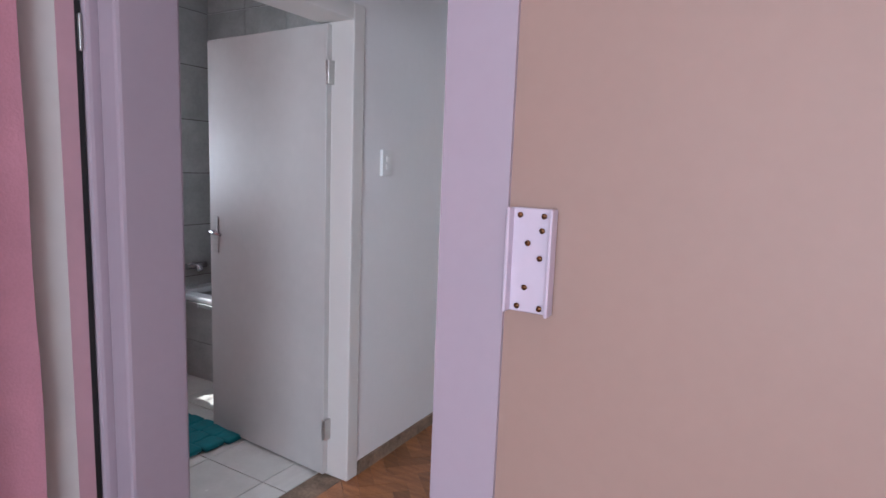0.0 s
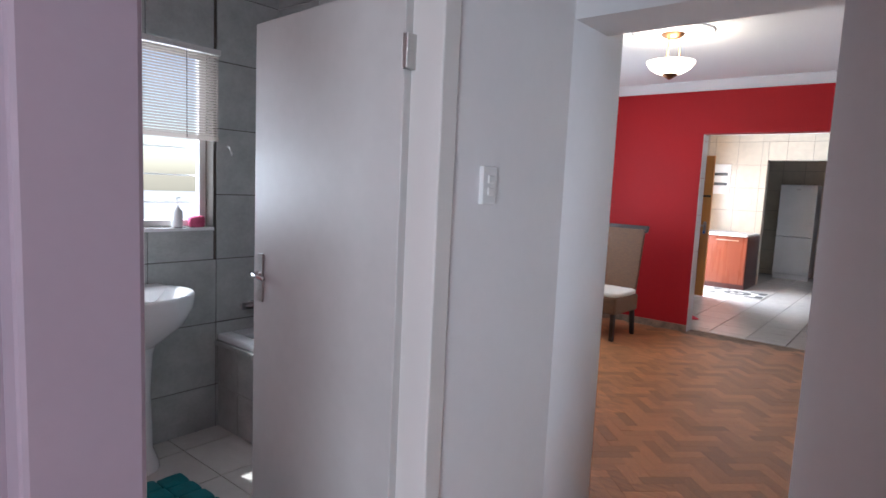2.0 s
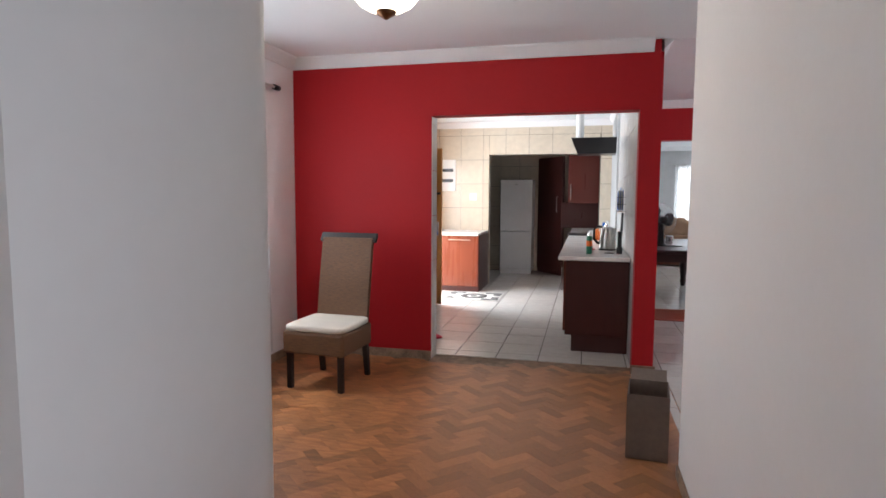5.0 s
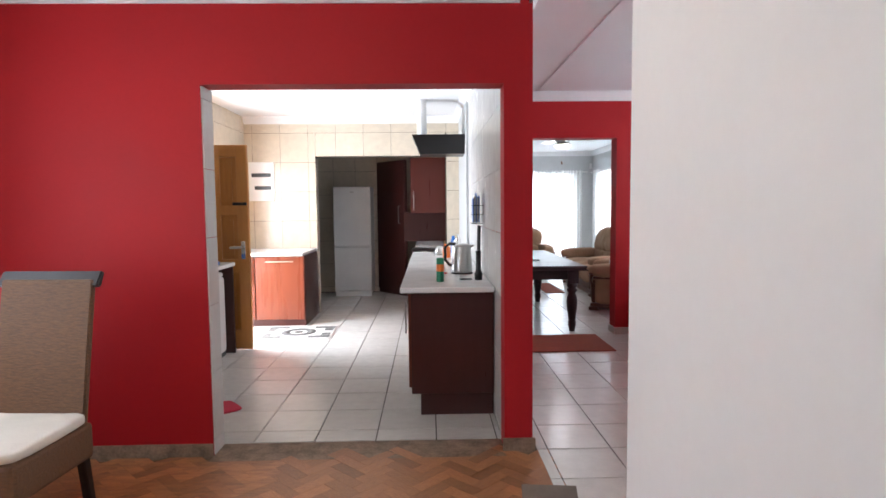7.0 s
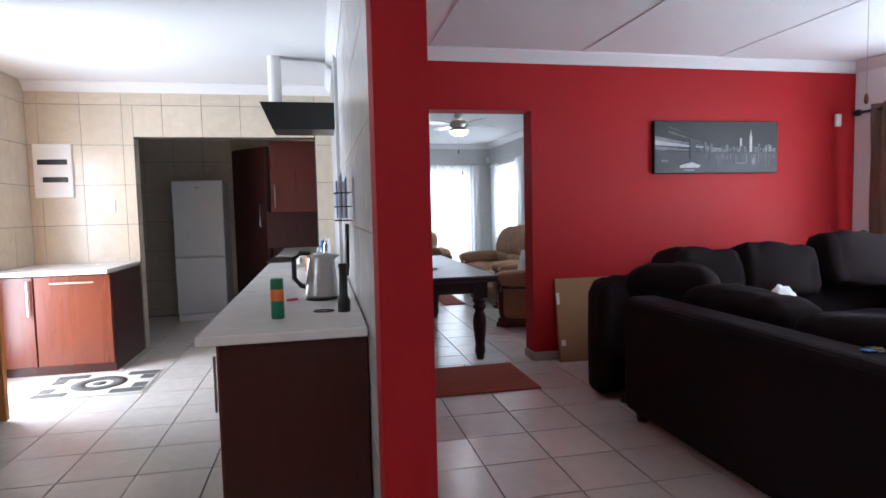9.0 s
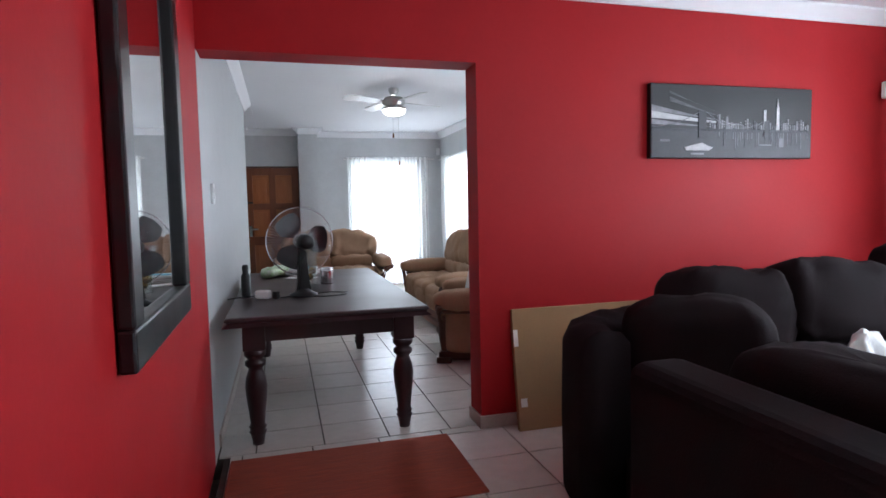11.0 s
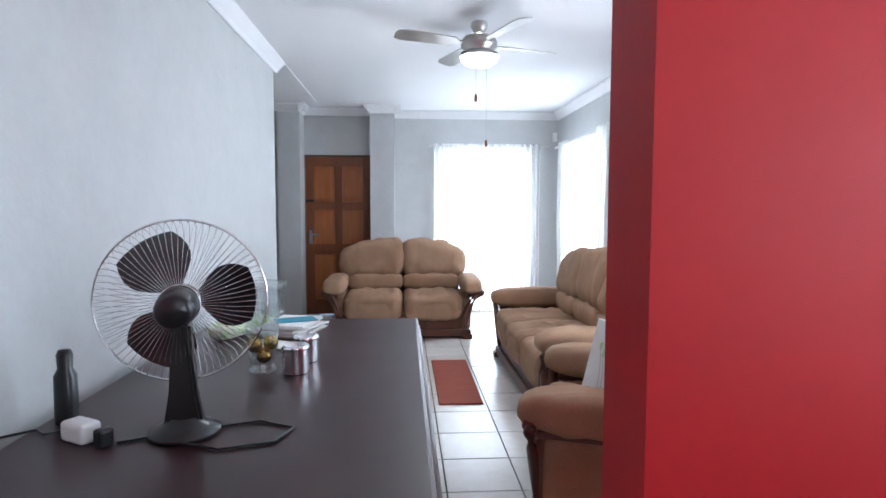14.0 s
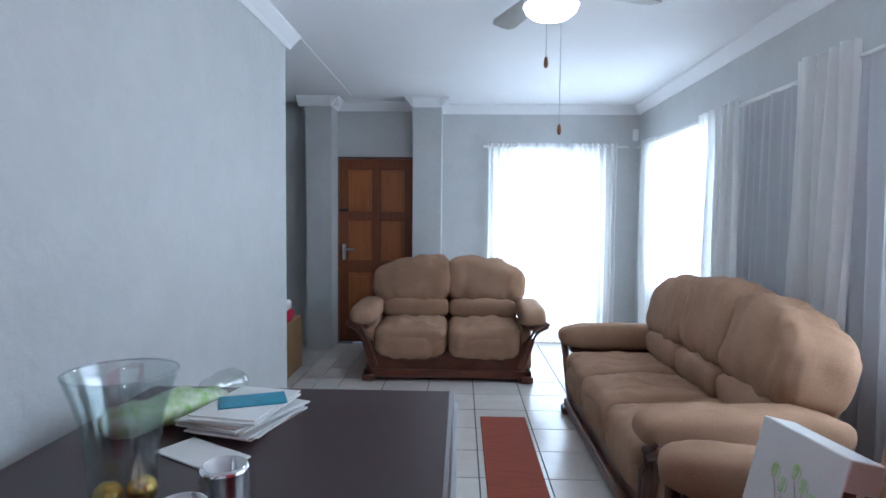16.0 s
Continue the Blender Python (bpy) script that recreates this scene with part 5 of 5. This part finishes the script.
for at, lo, hi, top, cl, n, am, sd in ((3.09, 15.95, 16.25, 2.21, M_DRAPEWHITE, 4, 0.030, 2), (3.10, 15.38, 15.96, 2.16, M_SHEER, 6, 0.015, 3), (3.10, 14.80, 15.40, 2.16, M_SHEER, 6, 0.015, 4),
                                       (3.07, 14.18, 14.82, 2.21, M_DRAPEWHITE, 6, 0.045, 4), (3.10, 13.42, 14.20, 2.16, M_GREYNET, 8, 0.028, 5), (3.05, 13.02, 13.46, 2.25, M_DRAPEWHITE, 5, 0.055, 6),
                                       (3.10, 12.66, 13.04, 2.16, M_GREYNET, 4, 0.03, 11), (3.10, 10.5, 12.68, 2.16, M_SHEER, 18, 0.03, 8)):
    curtain("drape", "x", at, lo, hi, 0.05, top, cl, n, am, sd, c2)

cabs = thing("side_cupboard", pose(-0.50, 15.3, 0), "light wood cupboard in the dark passage", "cupboard")
boxes("body", [(-0.35, 0.25, -0.2, 0.3, 0.0, 0.48)], M_CARD, cabs, 0.005, 1)
bag = thing("laundry", pose(-0.36, 15.3, 0.48), "red and white laundry heaped on the cupboard", "laundry")
cushion("cloth_red", (0, 0, 0.05), (0.22, 0.25, 0.10), M_MAGENTA, bag, (0.7, 0.6), wrinkle=0.03, n=24)
cushion("cloth_white", (-0.01, 0.05, 0.13), (0.18, 0.2, 0.11), M_PAPER, bag, (0.7, 0.6), wrinkle=0.04, n=24, seed=3)

TT = 0.768
fan = thing("desk_fan", pose(0.535, 10.68, TT, rz=13), "black desk fan with a wire guard on the table", "fan")
lathe("base", [(0, 0), (0.095, 0), (0.095, 0.012), (0.06, 0.03), (0.04, 0.05)], M_BLACK, fan, seg=30)
prism("column", [(-0.052, 0.02), (0.052, 0.02), (0.036, 0.12), (0.028, 0.22), (0.024, 0.31), (-0.024, 0.31), (-0.028, 0.22), (-0.036, 0.12)], "y", -0.028, 0.028, M_BLACK, fan, 0.008)
lathe("motor", [(0, -0.16), (0.035, -0.158), (0.046, -0.145), (0.052, -0.08), (0.048, -0.03), (0.0, -0.02)], M_BLACK, fan, (0, 0, 0.365), 24, pose(0, 0, 0, -90))
lathe("hub", [(0.045, 0.0), (0.045, 0.05), (0.03, 0.065), (0, 0.068)], M_BLACK, fan, (0, 0, 0.365), 24, pose(0, 0, 0, -90))
R = 0.225
wires = []
for k in range(72):
    a = 2 * math.pi * k / 72
    ca, sa = math.cos(a), math.sin(a)
    wires.append([(0.05 * ca, -0.035, 0.365 + 0.05 * sa), (0.14 * ca, -0.035, 0.365 + 0.14 * sa), (0.205 * ca, -0.015, 0.365 + 0.205 * sa), (R * ca, 0.03, 0.365 + R * sa)])
    wires.append([(0.05 * ca, 0.105, 0.365 + 0.05 * sa), (0.14 * ca, 0.10, 0.365 + 0.14 * sa), (0.205 * ca, 0.075, 0.365 + 0.205 * sa), (R * ca, 0.03, 0.365 + R * sa)])
tube("guard", wires, 0.0008, M_CHROME, fan, 4)
tube("guard_ring", [[(r * math.cos(2 * math.pi * k / 48), y, 0.365 + r * math.sin(2 * math.pi * k / 48)) for k in range(49)] for r, y in ((R, 0.03), (R + 0.001, 0.036), (0.052, -0.036))], 0.0028, M_CHROME, fan, 6)
for k in range(3):
    vs, fs = [], []
    for i in range(9):
        r = 0.04 + 0.155 * i / 8
        half = 0.28 + 0.46 * math.sin(math.pi * (0.15 + 0.75 * i / 8))
        for j in range(7):
            a = 2 * math.pi * k / 3 + 0.05 + half * (j / 3 - 1)
            for d in (0, 0.003):
                vs.append((r * math.cos(a), 0.055 - 0.018 * (j / 3 - 1) + d, 0.365 + r * math.sin(a)))
    for i in range(8):
        for j in range(6):
            for d in (0, 1):
                a = (i * 7 + j) * 2 + d
                fs.append((a, a + 2, a + 16, a + 14))
    link("blade", vs, fs, M_BLACK, fan, True)
tube("power_cord", [[(0.0, -0.09, 0.006), (0.10, -0.16, 0.005), (0.24, -0.15, 0.005), (0.29, -0.06, 0.005), (0.20, 0.02, 0.005), (0.08, 0.0, 0.006)], [(0.0, -0.09, 0.006), (-0.08, -0.02, 0.005), (-0.16, -0.04, 0.005)]], 0.004, M_BLACK, fan)
vase = thing("vase", pose(0.60, 11.30, TT), "tall flared glass vase holding gold baubles", "vase")
lathe("glass", [(0, 0.004), (0.058, 0.0), (0.062, 0.008), (0.046, 0.022), (0.052, 0.05), (0.060, 0.11), (0.064, 0.18), (0.074, 0.25), (0.092, 0.31), (0.101, 0.335), (0.101, 0.339), (0.097, 0.336), (0.088, 0.308), (0.070, 0.25), (0.060, 0.18), (0.056, 0.11), (0.048, 0.05), (0.0, 0.026)], M_VASE, vase, seg=40)
tube("rim", [[(0.099 * math.cos(math.pi * k / 20), 0.099 * math.sin(math.pi * k / 20), 0.338) for k in range(41)]], 0.0022, M_VASE, vase)
for n, (x, y, z) in enumerate([(-0.028, -0.006, 0.098), (0.028, 0.012, 0.104), (0.004, 0.0, 0.054)]):
    cushion("bauble", (x, y, z), (0.056, 0.056, 0.056), M_GOLD, vase, (1, 1), wrinkle=0.001, n=24)
for n, (x, y) in enumerate([(0.735, 11.25), (0.745, 11.42)]):
    tn = thing("candle_holder", pose(x, y, TT), "chrome ribbed candle holder on the table", "candle holder", "candle holders on the table")
    prof = []
    for k in range(6):
        prof += [(0.046, 0.018 * k), (0.053, 0.018 * k + 0.009)]
    lathe("cup", [(0, 0)] + prof + [(0.046, 0.11), (0.043, 0.11), (0.042, 0.02), (0, 0.02)], M_CHROME, tn, seg=30)
bt = thing("bottle", pose(0.165, 10.78, TT), "slim black bottle standing on the table", "bottle")
lathe("body", [(0, 0), (0.030, 0), (0.032, 0.02), (0.030, 0.14), (0.020, 0.16), (0.022, 0.20), (0.016, 0.215), (0, 0.216)], M_BLACK, bt, seg=20)
pl = thing("adaptor_plug", pose(0.28, 10.64, TT, rz=-30), "white multi-plug adaptor with a black plug", "plug")
boxes("body", [(-0.05, 0.045, -0.03, 0.03, 0.0, 0.055)], M_PLASTIC, pl, 0.012, 3)
boxes("plug", [(0.075, 0.11, -0.02, 0.02, 0.0, 0.05)], M_BLACK, pl, 0.008, 2)
tube("cord", [[(-0.05, 0, 0.02), (-0.12, -0.03, 0.006), (-0.17, -0.02, 0.006), (-0.20, -0.10, 0.006)]], 0.004, M_BLACK, pl)
pp = thing("paper_stack", pose(0.58, 11.98, TT, rz=-18), "stack of letters and leaflets on the table", "papers")
rs = random.Random(5)
for k in range(12):
    a, dx, dy = rs.uniform(-9, 9), rs.uniform(-0.02, 0.02), rs.uniform(-0.02, 0.02)
    o = boxes("sheet", [(-0.105, 0.105, -0.148, 0.148, 0.0, 0.0045)], M_PAPER if k % 4 else M_SKIRT, pp)
    o.matrix_local = pose(dx, dy, 0.005 * k, rz=a)
o = boxes("leaflet", [(-0.06, 0.06, -0.10, 0.10, 0.0, 0.003)], mat("blue_leaflet", (0.05, 0.35, 0.5), 0.5, vary=0.2, scale=15), pp)
o.matrix_local = pose(0.01, 0.02, 0.0605, rz=-50)
en = thing("envelope", pose(0.56, 11.72, TT, rz=-30), "white plastic envelope on the table", "envelope")
boxes("sheet", [(-0.12, 0.12, -0.06, 0.06, 0.0, 0.006)], M_PAPER, en, 0.002, 1)
pkt = thing("packet", pose(0.36, 11.95, TT, rz=62), "clear and green plastic food packet on the table", "packet")
cushion("pouch", (0, 0, 0.045), (0.40, 0.13, 0.09), M_LEAF, pkt, (0.7, 0.5), wrinkle=0.022, n=40)
cushion("wrapper", (0.19, 0, 0.06), (0.16, 0.12, 0.09), M_FILM, pkt, (0.8, 0.7), wrinkle=0.03, n=28, seed=4)

# pieces of floors and walls, last
tile_me = unit_piece("floor_tile", M_TILE)
P = 0.375
lay(tile_me, floor_kitchen, "z", -0.007, 0.014, -3.0, -0.09, 7.09, 13.5, P, P, -1.25, 8.77)
lay(tile_me, floor_living, "z", -0.007, 0.014, 0.09, 4.84, 4.0, 10.0, P, P, 0.155, 8.79)
lay(tile_me, floor_lounge, "z", -0.007, 0.014, 0.03, 3.2, 10.0, 16.78, P, P, 0.60, 14.81)
lay(tile_me, floor_lounge, "z", -0.007, 0.014, -1.5, 0.03, 14.24, 16.6, P, P, 0.60, 14.81)
lay(unit_piece("bathroom_floor_tile", M_BFLOOR), floor_bathroom, "z", -0.007, 0.014, -3.0, -1.17, 0.32, 2.16, P, P, -2.07, 1.86, 0.006)
bt_me = unit_piece("bathroom_tile", M_BTILE)
bw = bpy.data.objects["wall_bathroom_west"]
lay(bt_me, bw, "x", -2.998, 0.010, 0.32, 2.53, 0.0, CEIL, 0.377, 0.365, 1.758, 0.985, 0.005, [(0.72, 2.12, 1.17, 2.12)])
lay(bt_me, bpy.data.objects["wall_bathroom_north"], "y", 2.528, 0.010, -2.99, -1.17, 0.0, CEIL, 0.377, 0.365, -2.99, 0.985, 0.005)
lay(bt_me, bath, "y", 2.152, 0.010, -2.99, -1.19, 0.0, 0.49, 0.377, 0.30, -2.78, 0.25, 0.005)
kt_me = unit_piece("kitchen_tile", M_KTILE)
kn = bpy.data.objects["wall_kitchen_north"]
lay(kt_me, kn, "y", 11.518, 0.010, -3.0, -0.10, 0.0, CEIL - 0.09, 0.372, 0.392, -2.893, 0.092, 0.004, [(-2.05, -0.30, -0.1, 2.13)])
lay(kt_me, kn, "x", -2.052, 0.008, 11.53, 11.66, 0.0, 2.12, 0.372, 0.392, 11.53, 0.092, 0.004)
lay(kt_me, bpy.data.objects["wall_pantry_north"], "y", 13.548, 0.010, -3.0, -0.10, 0.0, CEIL, 0.372, 0.392, -2.893, 0.092, 0.004)
lay(kt_me, bpy.data.objects["wall_kitchen_west"], "x", -2.998, 0.010, 7.08, 11.5, 0.0, CEIL, 0.372, 0.392, 7.08, 0.092, 0.004, [(9.50, 10.36, -0.1, 2.06)])
wt_me = unit_piece("pale_kitchen_tile", mat("pale_wall_tile", (0.70, 0.68, 0.66), 0.25, vary=0.03, scale=3, fine=25, bump=0.02, per_piece=0.02))
lay(wt_me, bpy.data.objects["wall_pier_red"], "x", -0.088, 0.010, 6.93, 13.5, 0.0, CEIL, 0.46, 0.392, 6.93, 0.092, 0.004)
lay(wt_me, bpy.data.objects["wall_hall_red"], "x", -1.797, 0.010, 6.926, 7.08, 0.0, 2.12, 0.46, 0.392, 6.926, 0.092, 0.004)
lay(wt_me, bpy.data.objects["wall_hall_red"], "y", 7.082, 0.010, -3.0, -1.80, 0.0, CEIL, 0.372, 0.392, -3.0, 0.092, 0.004)

BW, BL = 0.072, 0.216
block = unit_piece("parquet_block", M_PARQUET)
n, rest = 3, [([], []) for k in range(10)]
turn = pose(-1.5, 4.2, 0, 0, 0, 45)


def parquet(cx, cy, along_x):
    """A herringbone block, as a part near the walk and in one joined sheet past it."""
    p = turn @ Vector((cx * BW, cy * BW, 0))
    room = -3.15 < p.x < 0.08 and 2.6 < p.y < 6.93
    passage = -1.06 < p.x < 0.08 and 0.72 < p.y <= 2.6
    if not (room or passage):
        return
    m = turn @ Matrix.Translation((cx * BW, cy * BW, -0.012 + random.uniform(-0.0003, 0.0003))) @ pose(0, 0, 0, random.uniform(-0.08, 0.08), random.uniform(-0.08, 0.08), 90 if not along_x else 0)
    s = Matrix.Diagonal((BL - 0.0010, BW - 0.0010, 0.018, 1))
    if -1.30 < p.x and 3.3 < p.y:
        o = new("parquet_block", block)
        o.parent = floor_hall
        o.matrix_local = m @ s
    else:
        rest_v, rest_f = random.choice(rest)
        b = len(rest_v)
        rest_v.extend([m @ s @ v.co for v in block.vertices])
        rest_f.extend([tuple(b + i for i in f.vertices) for f in block.polygons])


for i in range(-60, 61):
    for j in range(-14, 15):
        ox, oy = i + 2 * n * j, i
        parquet(ox + n / 2, oy + 0.5, True)
        parquet(ox + 0.5, oy + 1 + n / 2, False)
for rest_v, rest_f in rest:
    tagged(link("parquet_field", rest_v, rest_f, M_PARQUET, floor_hall), "worn herringbone parquet blocks", kind="stuff")
